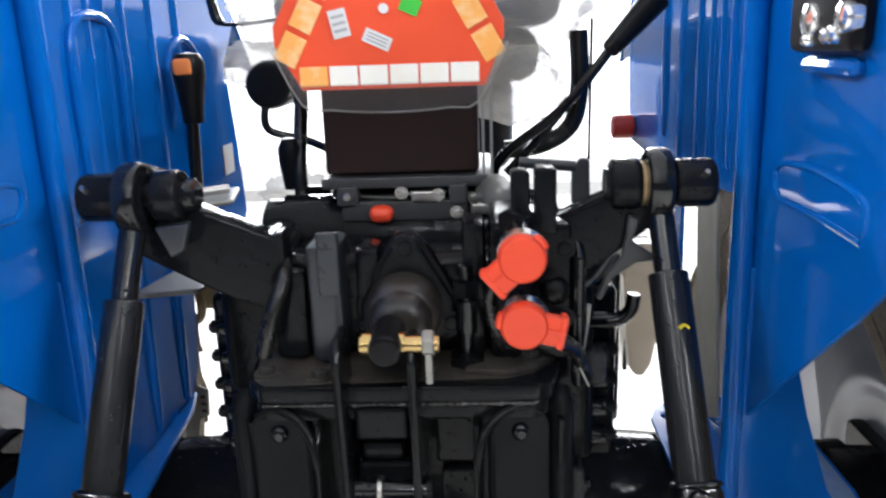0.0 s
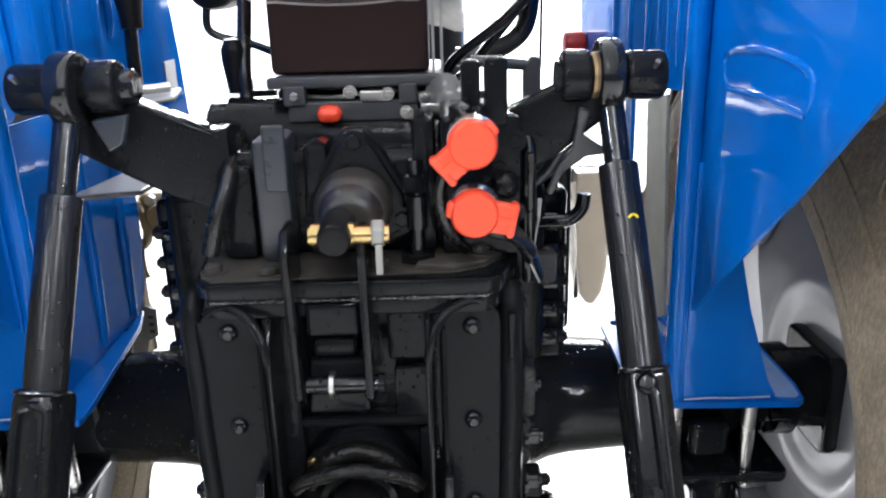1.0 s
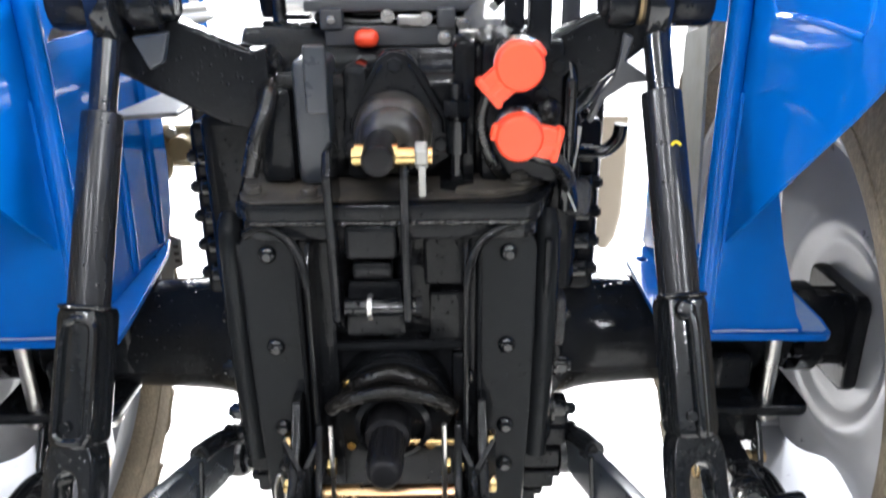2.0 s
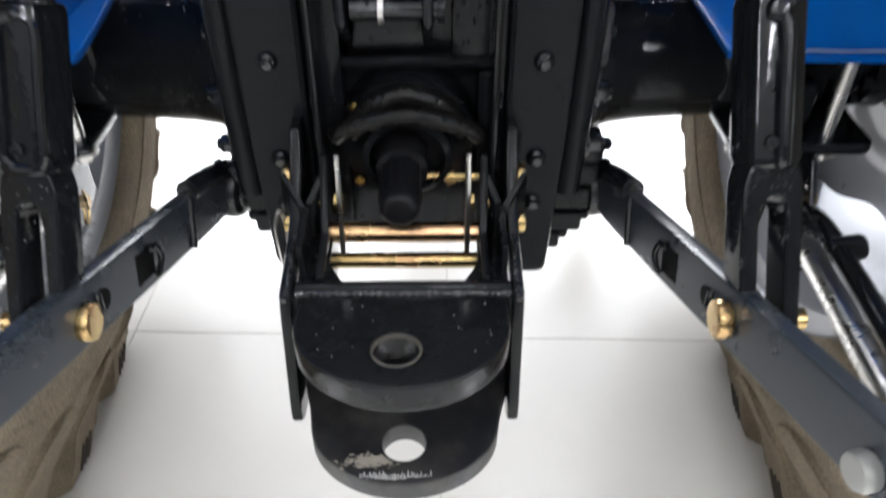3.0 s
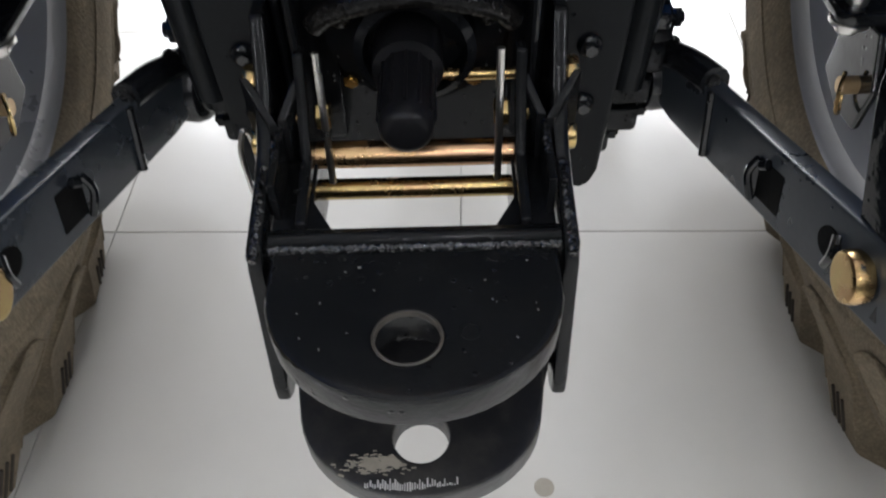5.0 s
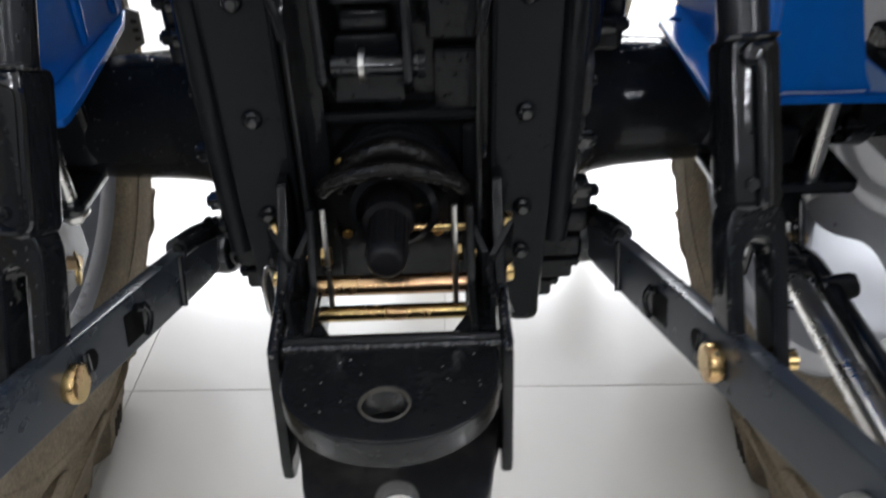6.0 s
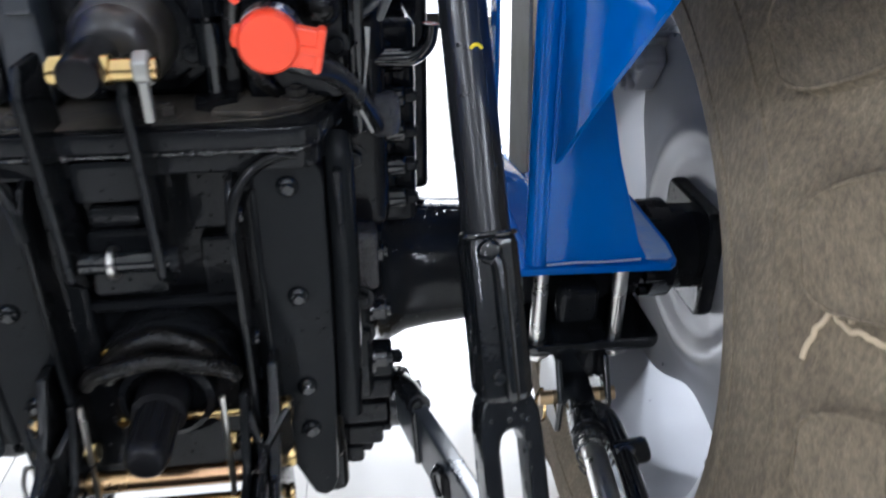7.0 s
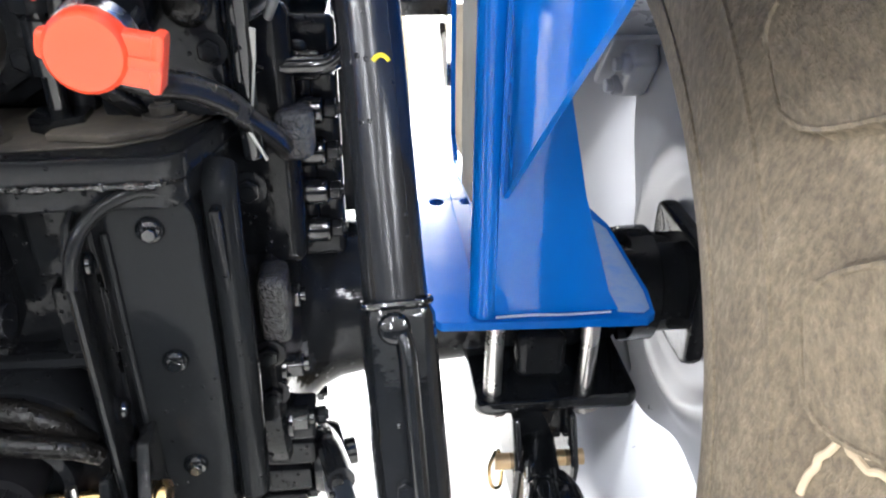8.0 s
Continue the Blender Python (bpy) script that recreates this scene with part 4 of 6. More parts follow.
def build_top_link():
    """Top link rocker: two upright cheeks, cross pins and the link end."""
    cheeks = [(0.660, 0.83), (0.655, 0.90), (0.648, 0.980), (0.66, 1.00), (0.70, 1.00), (0.712, 0.95), (0.72, 0.82), (0.69, 0.808)]
    link = tp("top_link_bracket", Shape().plate(cheeks, "x", -0.064, -0.055, 0.003), CAST, "black top link bracket with yellow zinc pin")
    part("cheek", Shape().plate(cheeks, "x", 0.004, 0.013, 0.003), CAST, link)
    part("pin", Shape().rod((-0.036, 0.655, 0.996), (0.034, 0.655, 0.996), 0.0085), GOLD, link, "yellow zinc plated pin")
    part("collar", Shape().rod((-0.0335, 0.655, 0.997), (-0.0255, 0.655, 0.997), 0.0105, n=24), GOLD, link)
    part("collar", Shape().rod((-0.004, 0.655, 0.997), (0.004, 0.655, 0.997), 0.0105, n=24), GOLD, link)
    part("nut", Shape().hexagon((0.019, 0.655, 0.997), (1, 0, 0), 0.0125, 0.011), GALV, link, "pale plated nut")
    part("split_pin", Shape().box(0.022, 0.028, 0.644, 0.652, 0.962, 0.990, 0.001), GALV, link)
    sh = Shape().rod((-0.0125, 0.632, 0.997), (-0.0125, 0.69, 0.999), 0.0148, n=28, bev=0.004)
    part("link_end", sh, PLASTIC, link)
    part("lower_pin", Shape().rod((-0.052, 0.672, 0.842), (0.020, 0.672, 0.842), 0.009), BLACK, link)
    part("ring", Shape().rod((-0.030, 0.672, 0.842), (-0.026, 0.672, 0.842), 0.013), STEEL, link, "bare steel ring")
    part("ring", Shape().rod((0.016, 0.672, 0.842), (0.022, 0.672, 0.842), 0.011), CAST, link)
    part("spacer", Shape().box(-0.052, 0.0, 0.685, 0.72, 0.885, 0.92, 0.004), CAST, link)
    part("spacer", Shape().box(-0.047, -0.006, 0.69, 0.72, 0.862, 0.880, 0.004), CAST, link)
    part("yoke", Shape().plate([(-0.056, 0.80), (0.006, 0.80), (0.002, 0.86), (-0.052, 0.86)], "y", 0.69, 0.715, 0.004), CAST, link)


build_top_link()


def build_lift_arm(s):
    if s < 0:
        out = [(-0.112, 1.080), (-0.128, 1.076), (-0.205, 1.108), (-0.216, 1.136), (-0.255, 1.148), (-0.274, 1.128), (-0.274, 1.085), (-0.268, 1.062), (-0.234, 1.043), (-0.169, 1.009), (-0.112, 0.99)]
    else:
        out = [(0.153, 1.085), (0.205, 1.108), (0.232, 1.138), (0.272, 1.138), (0.274, 1.093), (0.205, 1.04), (0.153, 1.015)]
    arm = tp("lift_arm", Shape().plate(out, "y", 0.755, 0.79, 0.004), CAST, "glossy black forged lift arm")
    sh = Shape().rod((s * 0.12, 0.90, 1.04), (s * 0.165, 0.90, 1.04), 0.046, n=32, bev=0.004)
    sh.box(s * 0.122, s * 0.155, 0.79, 0.90, 1.012, 1.070, 0.010)
    part("arm_boss", sh, CAST, arm)
    cx, cy, cz = (-0.2475, 0.744, 1.121) if s < 0 else (0.2545, 0.764, 1.117)
    part("joint_pin", Shape().rod((cx - 0.05, cy, cz), (cx + 0.05, cy, cz), 0.016), CAST, arm)
    part("joint_outer", Shape().rod((cx + s * 0.014, cy, cz), (cx + s * 0.055, cy, cz), 0.025, n=10, bev=0.005), CAST, arm)
    part("joint_inner", Shape().rod((cx - s * 0.046, cy, cz), (cx - s * 0.016, cy, cz), 0.0265, n=12, bev=0.005), CAST, arm)
    if s > 0:
        part("washer", Shape().rod((cx - s * 0.016, cy, cz), (cx - s * 0.011, cy, cz), 0.022, n=28), BRASS, arm, "worn brass coloured washer")
    else:
        part("joint_nut", Shape().hexagon((cx + 0.046, cy, cz), (1, 0, 0), 0.018, 0.014), BLACK, arm)
    part("split_pin", Shape().rod((cx + s * 0.04, cy - 0.03, cz + 0.015), (cx + s * 0.04, cy + 0.02, cz - 0.02), 0.0025, n=8), STEEL, arm)


def build_lift_rod(s):
    """Lift rod from the lift arm down to the lower link, with its sleeve and fork."""
    top = Vector((-0.2475, 0.738, 1.120)) if s < 0 else Vector((0.2535, 0.758, 1.117))
    pin = Vector((0.281, 0.525, 0.650)) if s > 0 else Vector((-0.283, 0.531, 0.645))
    ln = (pin - top).length
    d = (pin - top) / ln

    def on(k):
        return top + (pin - top) * k
    sh = Shape().rod(top + Vector((-0.012, 0, 0)), top + Vector((0.012, 0, 0)), 0.0355, n=32, bev=0.004)
    sh.rod(on(0.04), on(0.24), 0.0125)
    rod = tp("lift_rod", sh, BLACK, "glossy black lift rod with square sleeve")
    part("barrel", Shape().rod(on(0.165 if s > 0 else 0.19), on(0.55), 0.0186, n=28, bev=0.002), ROD, rod)
    frame_m = Matrix.Translation(top) @ d.to_track_quat("Z", "Y").to_matrix().to_4x4()

    def boxes(bev, *spans):
        t = Shape()
        for (x0, x1, y0, y1, k0, k1) in spans:
            t.box(x0, x1, y0, y1, k0 * ln, k1 * ln, bev)
        bmesh.ops.transform(t.bm, matrix=frame_m, verts=t.bm.verts)
        return t
    part("sleeve", boxes(0.0070, (-0.0208, 0.0208, -0.024, 0.021, 0.525, 0.772)), BLACK, rod)
    fork = [(-0.0245, 1.045), (-0.0245, 0.82), (-0.0235, 0.79), (-0.0205, 0.770), (-0.0165, 0.757), (0.0165, 0.757), (0.0205, 0.770), (0.0235, 0.79), (0.0245, 0.82), (0.0245, 1.045),
            (0.0105, 1.045), (0.0105, 0.840), (0.008, 0.818), (0.003, 0.810), (-0.003, 0.810), (-0.008, 0.818), (-0.0105, 0.840), (-0.0105, 1.045)]
    sh = Shape().plate([(u, v * ln) for u, v in fork], "y", -0.015, 0.015, 0.004)
    bmesh.ops.transform(sh.bm, matrix=frame_m, verts=sh.bm.verts)
    part("fork", sh, BLACK, rod)
    # raised frame on the sleeve's rear face, with a screw at its head
    e1 = (Vector((0, -1, 0)) - d * d.dot(Vector((0, -1, 0)))).normalized()
    e2 = (Vector((1, 0, 0)) - d * d.x).normalized()
    if s < 0:
        rim = [(-0.011, 0.555), (-0.0140, 0.575), (-0.0140, 0.64), (-0.0140, 0.72), (-0.0125, 0.748), (0.0, 0.756), (0.0125, 0.748), (0.0140, 0.72), (0.0140, 0.64), (0.0140, 0.575), (0.011, 0.555), (0.0, 0.548), (-0.011, 0.555)]
        part("raised_frame", Shape().tube([on(k) + e2 * u + e1 * 0.0205 for u, k in rim], 0.0042, 8, 4), BLACK, rod)
    else:
        part("lock_bar", Shape().tube([on(k) + e2 * u + e1 * w for u, k, w in ((0.000, 0.553, 0.022), (0.004, 0.575, 0.0245), (0.0045, 0.64, 0.0245), (0.0045, 0.745, 0.0235), (0.0045, 0.760, 0.020))], 0.0052, 10, 5), BLACK, rod)
        part("lock_knob", Shape().rod(on(0.553) + e1 * 0.017 - e2 * 0.002, on(0.553) + e1 * 0.0285 - e2 * 0.002, 0.0095, n=20, bev=0.004), BLACK, rod)
    part("sleeve_lip", Shape().tube([on(0.528) + e2 * u + e1 * w for u, w in ((-0.020, 0.004), (-0.0175, 0.019), (0.0, 0.021), (0.0175, 0.019), (0.020, 0.004))], 0.0022, 8, 4), BLACK, rod)
    bolt(rod, on(0.73) + e1 * 0.0215 - e2 * 0.004, e1, 0.0055, BLACK, 0.004, washer=False)
    if s > 0:
        p0 = on(0.264)
        arc = [p0 + 0.0186 * (math.cos(radians(w)) * e1 + math.sin(radians(w)) * e2) + d * (0.0030 * ((w - 14) / 14) ** 2) for w in (0, 7, 14, 21, 28)]
        sh = Shape().tube(arc, 0.0013, 8, 4)
        part("paint_mark", sh, YELLOW, rod, "yellow inspection mark")
    part("pin", Shape().rod(pin - Vector((s * 0.025, 0, 0)), pin + Vector((s * 0.034, 0, 0)), 0.009), GOLD, rod, "yellow zinc plated pin")
    part("pin_head", Shape().rod(pin - Vector((s * 0.038, 0, 0)), pin - Vector((s * 0.024, 0, 0)), 0.0165, n=28, bev=0.003), GOLD, rod, "yellow zinc pin head")


def build_lower_link(s):
    """Flat bar link from the ball joint by the transmission, widening to the rear."""
    a = Vector((0.205 * s, 0.815, 0.578))
    b = Vector((s * 0.302, 0.33, 0.688))
    h, th = 0.028, 0.008
    d = (b - a)
    side = Vector((-d.y, d.x, 0)).normalized()
    if side.x * s > 0:
        side = -side            # towards the middle of the tractor
    nrm = d.cross(side).normalized()
    if nrm.z < 0:
        nrm = -nrm
    tmp = bmesh.new()
    vs = []
    lift = nrm * 0.008
    for k, hh in ((0.05, 0.018), (0.10, 0.024), (0.19, h), (0.93, h), (1.0, 0.02)):
        p = a + d * k + lift * min(1.0, k * 5)
        for u in (-1, 1):
            for v in (-1, 1):
                vs.append(tmp.verts.new(p + side * th * u + nrm * hh * v))
    for k in range(4):
        i = k * 4
        for q in ((0, 1, 5, 4), (1, 3, 7, 5), (3, 2, 6, 7), (2, 0, 4, 6)):
            tmp.faces.new([vs[i + w] for w in q])
    tmp.faces.new([vs[w] for w in (0, 2, 3, 1)])
    tmp.faces.new([vs[16 + w] for w in (0, 1, 3, 2)])
    bmesh.ops.recalc_face_normals(tmp, faces=tmp.faces)
    link = tp("lower_link", Shape()._take(tmp, 0.002), SATIN, "dark grey flat steel lower link")
    sh = Shape().rod(a - side * 0.018, a + side * 0.018, 0.033, n=28, bev=0.010)
    sh.rod(a + side * 0.016, a + side * 0.024, 0.024, 0.019, n=24, bev=0.003)
    part("ball_joint", sh, ROD, link)
    part("link_strap", Shape().tube([a + nrm * 0.022, a + d * 0.05 + nrm * 0.028, a + d * 0.12 + nrm * 0.034, a + d * 0.2 + nrm * 0.036], 0.012, 12), ROD, link)
    sh = Shape()
    for k in range(16):
        u = 0.045 + 0.16 * k / 15
        q = a + d * u + nrm * (0.038 + 0.003 * math.sin(k * 2.3)) + side * (0.004 * math.cos(k * 1.7))
        sh.rod(q - d * 0.006, q + d * 0.006, 0.0042 + 0.0016 * math.sin(k * 3.1), n=8)
    tagged(part("weld", sh, WELD, link), "lumpy glossy weld along the strap", kind="stuff")
    part("pivot_pin", Shape().rod(a + side * 0.055, a - side * 0.028, 0.013), BLACK, link)
    part("collar", Shape().rod(a + side * 0.02, a + side * 0.034, 0.019, bev=0.003), CAST, link)
    turn = Matrix((d.normalized(), nrm, side)).transposed().to_4x4()
    for k, w, hh in ((0.395, 0.017, 0.017), (0.535, 0.011, 0.011)):
        sh = Shape()
        if k < 0.45:
            void = Shape().box(-w * 0.7, w, -hh, hh * 0.8, -0.003, 0.0006, 0.0005)
            sh.tube([(-w * 0.75, hh * 0.7, 0.001), (-w * 0.9, 0, 0.006), (-w * 0.7, -hh * 1.15, 0.003)], 0.003, 8, 4)
            sh.rod((0.002, hh * 0.9, 0.003), (-0.004, hh * 0.75, 0.005), 0.0042, n=12, bev=0.001)
        else:
            void = Shape().rod((0, 0, -0.003), (0, 0, 0.0006), w, n=20)
            sh.tube([(0.006, 0.010, 0.001), (0.010, 0.0, 0.005), (0.004, -0.013, 0.003)], 0.003, 8, 4)
        for piece in (sh, void):
            bmesh.ops.transform(piece.bm, matrix=Matrix.Translation(a + d * k + lift + side * 0.008) @ turn, verts=piece.bm.verts)
        # flat inset, the hole's inner shade is put into its colour
        part("latch_slot", void, HOLESHADE, link)
        part("catch", sh, BLACK, link)
    p = a + d * 0.225 + lift
    part("weld", Shape().rod(p + side * 0.009 - nrm * 0.0265, p + side * 0.009 + nrm * 0.0265, 0.0035, n=8), BLACK, link)
    # flat shoe bolted on the outer rear end
    part("end_bolt", Shape().rod(a + d * 0.93 + side * 0.005, a + d * 0.93 + side * 0.020, 0.0135, n=24, bev=0.003), GALV, link, "bright round bolt head")


def build_stabiliser(s):
    a, b = Vector((s * 0.408, 0.800, 0.578)), Vector((s * 0.345, 0.36, 0.650))
    d = b - a
    cheek = Shape().plate([(0.78, 0.535), (0.775, 0.58), (0.80, 0.622), (0.86, 0.622), (0.86, 0.545), (0.82, 0.53)], "x", s * 0.380, s * 0.388, 0.002)
    cheek.plate([(0.78, 0.535), (0.775, 0.58), (0.80, 0.622), (0.86, 0.622), (0.86, 0.545), (0.82, 0.53)], "x", s * 0.434, s * 0.442, 0.002)
    cheek.box(s * 0.388, s * 0.434, 0.815, 0.86, 0.58, 0.621, 0.003)
    stab = tp("stabiliser", cheek, BLACK, "black telescopic link stabiliser with bright rod")
    part("eye", Shape().rod(a - d * 0.055, a + d * 0.14, 0.0175, bev=0.006), BLACK, stab)
    part("collar", Shape().rod(a + d * 0.13, a + d * 0.21, 0.0185, bev=0.004), BLACK, stab)
    part("stop", Shape().box(a.x + d.x * 0.17 + s * 0.012 - 0.012, a.x + d.x * 0.17 + s * 0.012 + 0.014, a.y + d.y * 0.17 - 0.012, a.y + d.y * 0.17 + 0.012, a.z + d.z * 0.17 - 0.014, a.z + d.z * 0.17 + 0.014, 0.004), BLACK, stab)
    part("inner_rod", Shape().rod(a + d * 0.18, a + d * 1.0, 0.0120, bev=0.002), STEEL, stab, "bright steel rod")
    off = Vector((s * 0.026, 0, 0.004))
    part("outer_tube", Shape().tube([a + d * 0.10 + off * 0.5, a + d * 0.20 + off, a + d * 0.55 + off, a + d * 1.0 + off], 0.0105, 12, 4), BLACK, stab)
    part("tube_knob", Shape().rod(a + d * 0.30 + off * 0.6, a + d * 0.30 + off * 2.0, 0.013, n=20, bev=0.004), BLACK, stab)
    perp = d.cross(UP).normalized()
    oth = perp.cross(d).normalized()
    pts = [a + d * (0.2 + 0.11 * k / 40) + 0.0175 * (math.cos(k * 0.62) * perp + math.sin(k * 0.62) * oth) for k in range(41)]
    part("spring", Shape().tube(pts, 0.0014, 6, 2), BLACK, stab)
    part("pin", Shape().rod(a + Vector((-0.043, 0, -0.008)), a + Vector((0.044, 0, -0.008)), 0.0080), BRASS, stab, "dull yellow plated pin")
    q = a + Vector((-s * 0.042, 0, -0.008))
    sh = Shape().tube([q + Vector((0, 0.0, 0.014)), q + Vector((-s * 0.008, -0.014, 0.008)), q + Vector((-s * 0.006, -0.018, -0.012)), q + Vector((s * 0.004, -0.008, -0.024)), q + Vector((s * 0.008, 0.006, -0.012)), q + Vector((s * 0.004, 0.008, 0.008))], 0.0018, 6)
    part("clip", sh, GOLD, stab, "yellow zinc spring clip")


for side_sign in (1, -1):
    build_lift_arm(side_sign)
    build_lift_rod(side_sign)
    build_lower_link(side_sign)
    build_stabiliser(side_sign)


def build_hitch():
    """Clevis hitch: two rounded plates between side cheeks, with pins."""
    def rising(sh):
        for v in sh.bm.verts:
            v.co.z += (0.556 - v.co.y) * 0.11
        return sh
    UZ, LZ, X0 = 0.650, 0.553, 0.001
    rnd = random.Random(4)
    up_out = [(X0 - 0.087, 0.556), (X0 - 0.086, 0.535)] + [(X0 + 0.086 * math.cos(radians(t)), 0.525 + 0.081 * math.sin(radians(t))) for t in range(184, 357, 8)] + [(X0 + 0.086, 0.535), (X0 + 0.087, 0.556)]
    hitch = tp("hitch", rising(Shape().plate(up_out, "z", UZ - 0.028, UZ, 0.003, holes=[(X0 - 0.003, 0.486, 0.0180)])), HITCH, "glossy black clevis hitch with rounded plates")
    low = [(X0 - 0.0895, 0.60), (X0 - 0.0895, 0.548), (X0 - 0.082, 0.520)] + [(X0 + 0.079 * math.cos(radians(t)), 0.505 + 0.064 * math.sin(radians(t))) for t in range(188, 353, 8)] + [(X0 + 0.082, 0.520), (X0 + 0.0895, 0.548), (X0 + 0.0895, 0.60)]
    part("lower_plate", Shape().plate(low, "z", LZ - 0.022, LZ, 0.002, holes=[(X0, 0.482, 0.0178)]), WORN, hitch, "worn black lower plate")
    # bare strip filed on the lower plate's nose
    sh = Shape()
    for k in range(38):
        x = -0.033 + 0.056 * k / 37
        sh.box(x - 0.0003, x + 0.0003 + 0.0005 * rnd.random(), 0.4445 + 0.004 * abs(x + 0.008) / 0.03 + 0.0015 * rnd.random(), 0.4490 + 0.0045 * rnd.random(), LZ, LZ + 0.0006, 0)
    tagged(part("filed_strip", sh, FILED, hitch), "bare filed steel strip", kind="stuff")
    for k in range(15):
        u, v = X0 - 0.07 + 0.14 * rnd.random(), 0.475 + 0.07 * rnd.random()
        if math.hypot(u - X0, v - 0.486) < 0.024 or math.hypot((u - X0) / 0.086, (v - 0.527) / 0.080) > 0.9:
            continue
        q = 0.0003 + 0.0003 * rnd.random()
        part("paint_chip", rising(Shape().box(u - q, u + q * 1.6, v - q * 0.7, v + q * 0.7, UZ - 0.0005, UZ + 0.0004, 0, rot=(0, 0, 180 * rnd.random()))), GALV, hitch)
    sh = Shape()
    for k in range(320):
        u = rnd.gauss(-0.024, 0.010)
        v = 0.464 + 0.09 * (u + 0.024) * rnd.random() + rnd.gauss(0, 0.0028)
        if math.hypot(u - X0, v - 0.48) < 0.02:
            continue
        q = 0.0004 + 0.0008 * rnd.random()
        sh.box(u - q * 1.6, u + q * 1.6, v - q * 0.5, v + q * 0.5, LZ - 0.0005, LZ + 0.0004 + 0.0002 * rnd.random(), 0, rot=(0, 0, -25 + 40 * rnd.random()))
    tagged(part("scuff", sh, DUSTPATCH, hitch), "pale dusty scuff on the lower plate", kind="stuff")
    for cx, cy, cr in ((0.032, 0.489, 0.006), (-0.030, 0.53, 0.003), (0.052, 0.512, 0.002)):
        part("weld_spot", rising(Shape().turned([(cr * 0.72, UZ - 0.0003), (cr * 0.8, UZ + 0.0007), (cr, UZ + 0.0006), (cr * 1.1, UZ - 0.0003)], (cx, cy, 0), "z", 18)), HITCH, hitch)
    part("hole_rim", rising(Shape().turned([(0.0178, UZ - 0.004), (0.0178, UZ + 0.0006), (0.0187, UZ + 0.0009), (0.0197, UZ - 0.0003)], (X0 - 0.003, 0.486, 0), "z", 36)), DUSTY, hitch, "dusty worn hole edge")
    part("cross_bar", Shape().box(X0 - 0.095, X0 + 0.095, 0.5565, 0.574, UZ - 0.05, UZ + 0.001, 0.003), HITCH, hitch)
    sh = Shape()
    for k in range(64):
        x = X0 - 0.086 + 0.172 * k / 63
        r = 0.0022 + 0.0012 * rnd.random()
        sh.rod((x - 0.002, 0.5545, UZ + 0.0005), (x + 0.002, 0.5555 + 0.001 * rnd.random(), UZ + 0.001), r, n=8)
    tagged(part("weld_seam", sh, WELD, hitch), "lumpy glossy weld seam", kind="stuff")
    sh = Shape()
    for k in range(14):
        x = X0 - 0.022 + 0.027 * k / 13
        sh.rod((x - 0.001, 0.5535, LZ + 0.004), (x + 0.0012, 0.5545, LZ + 0.005), 0.0022 + 0.001 * rnd.random(), n=8)
    tagged(part("weld_seam", sh, WELD, hitch), "short bright weld", kind="stuff")
    part("bar_top", Shape().tube([(X0 - 0.088, 0.562, UZ + 0.001), (X0, 0.562, UZ + 0.002), (X0 + 0.088, 0.562, UZ + 0.001)], 0.0055, 10, 3), HITCH, hitch)
    part("back_plate", Shape().box(X0 - 0.085, X0 + 0.085, 0.556, 0.570, LZ, UZ - 0.05, 0.002), HITCH, hitch)
    for s in (-1, 1):
        # outer cheek: from the bracket back to the plates
        out = [(0.70, 0.545), (0.70, 0.735), (0.675, 0.735), (0.655, 0.70), (0.625, 0.672), (0.60, 0.664), (0.552, 0.656), (0.545, 0.642), (0.525, 0.545), (0.524, 0.528), (0.533, 0.520), (0.64, 0.505)]
        part("cheek", Shape().plate(out, "x", s * 0.090, s * 0.1, 0.002), HITCH, hitch)
        inn = [(0.672, 0.585), (0.672, 0.715), (0.658, 0.718), (0.645, 0.69), (0.625, 0.66), (0.575, 0.652), (0.575, 0.60)]
        part("inner_cheek", Shape().plate(inn, "x", s * 0.066, s * 0.074, 0.002), HITCH, hitch)
        part("corner_gusset", Shape().plate([(s * 0.089, 0.5745), (s * 0.050, 0.5745), (s * 0.064, 0.600), (s * 0.0645, 0.640), (s * 0.089, 0.640)], "z", UZ - 0.012, UZ - 0.004, 0.001), HITCH, hitch)
        # folded braces that meet in a Y between the cheeks
        sh = Shape()
        for ax, ay, az, bx, by, bz in ((0.069, 0.662, 0.706, 0.083, 0.636, 0.684), (0.106, 0.655, 0.704, 0.088, 0.632, 0.684)):
            tmp = bmesh.new()
            vs = [tmp.verts.new((s * x, y, z + d)) for d in (0.0, -0.045) for x, y, z in ((ax - 0.003, ay, az), (ax + 0.003, ay, az), (bx + 0.003, by, bz), (bx - 0.003, by, bz))]
            for q in ((0, 1, 2, 3), (4, 5, 6, 7), (0, 1, 5, 4), (1, 2, 6, 5), (2, 3, 7, 6), (3, 0, 4, 7)):
                tmp.faces.new([vs[w] for w in q])
            bmesh.ops.recalc_face_normals(tmp, faces=tmp.faces)
            sh._take(tmp, 0.0012)
        part("brace", sh, HITCH, hitch)
        sh = Shape().box(s * 0.083, s * 0.0885, 0.585, 0.638, 0.640, 0.676, 0.0015)
        part("strap", sh, HITCH, hitch)
        sh = Shape()
        for k in range(22):
            u = k / 21
            r = 0.0017 + 0.0013 * rnd.random()
            sh.rod((s * (0.0855 + 0.0008 * rnd.gauss(0, 1)), 0.638 - 0.048 * u, 0.6775 - 0.006 * u), (s * 0.0858, 0.635 - 0.048 * u, 0.6775 - 0.006 * u), r, n=7)
        tagged(part("weld", sh, WELD, hitch), "bright lumpy weld edge", kind="stuff")
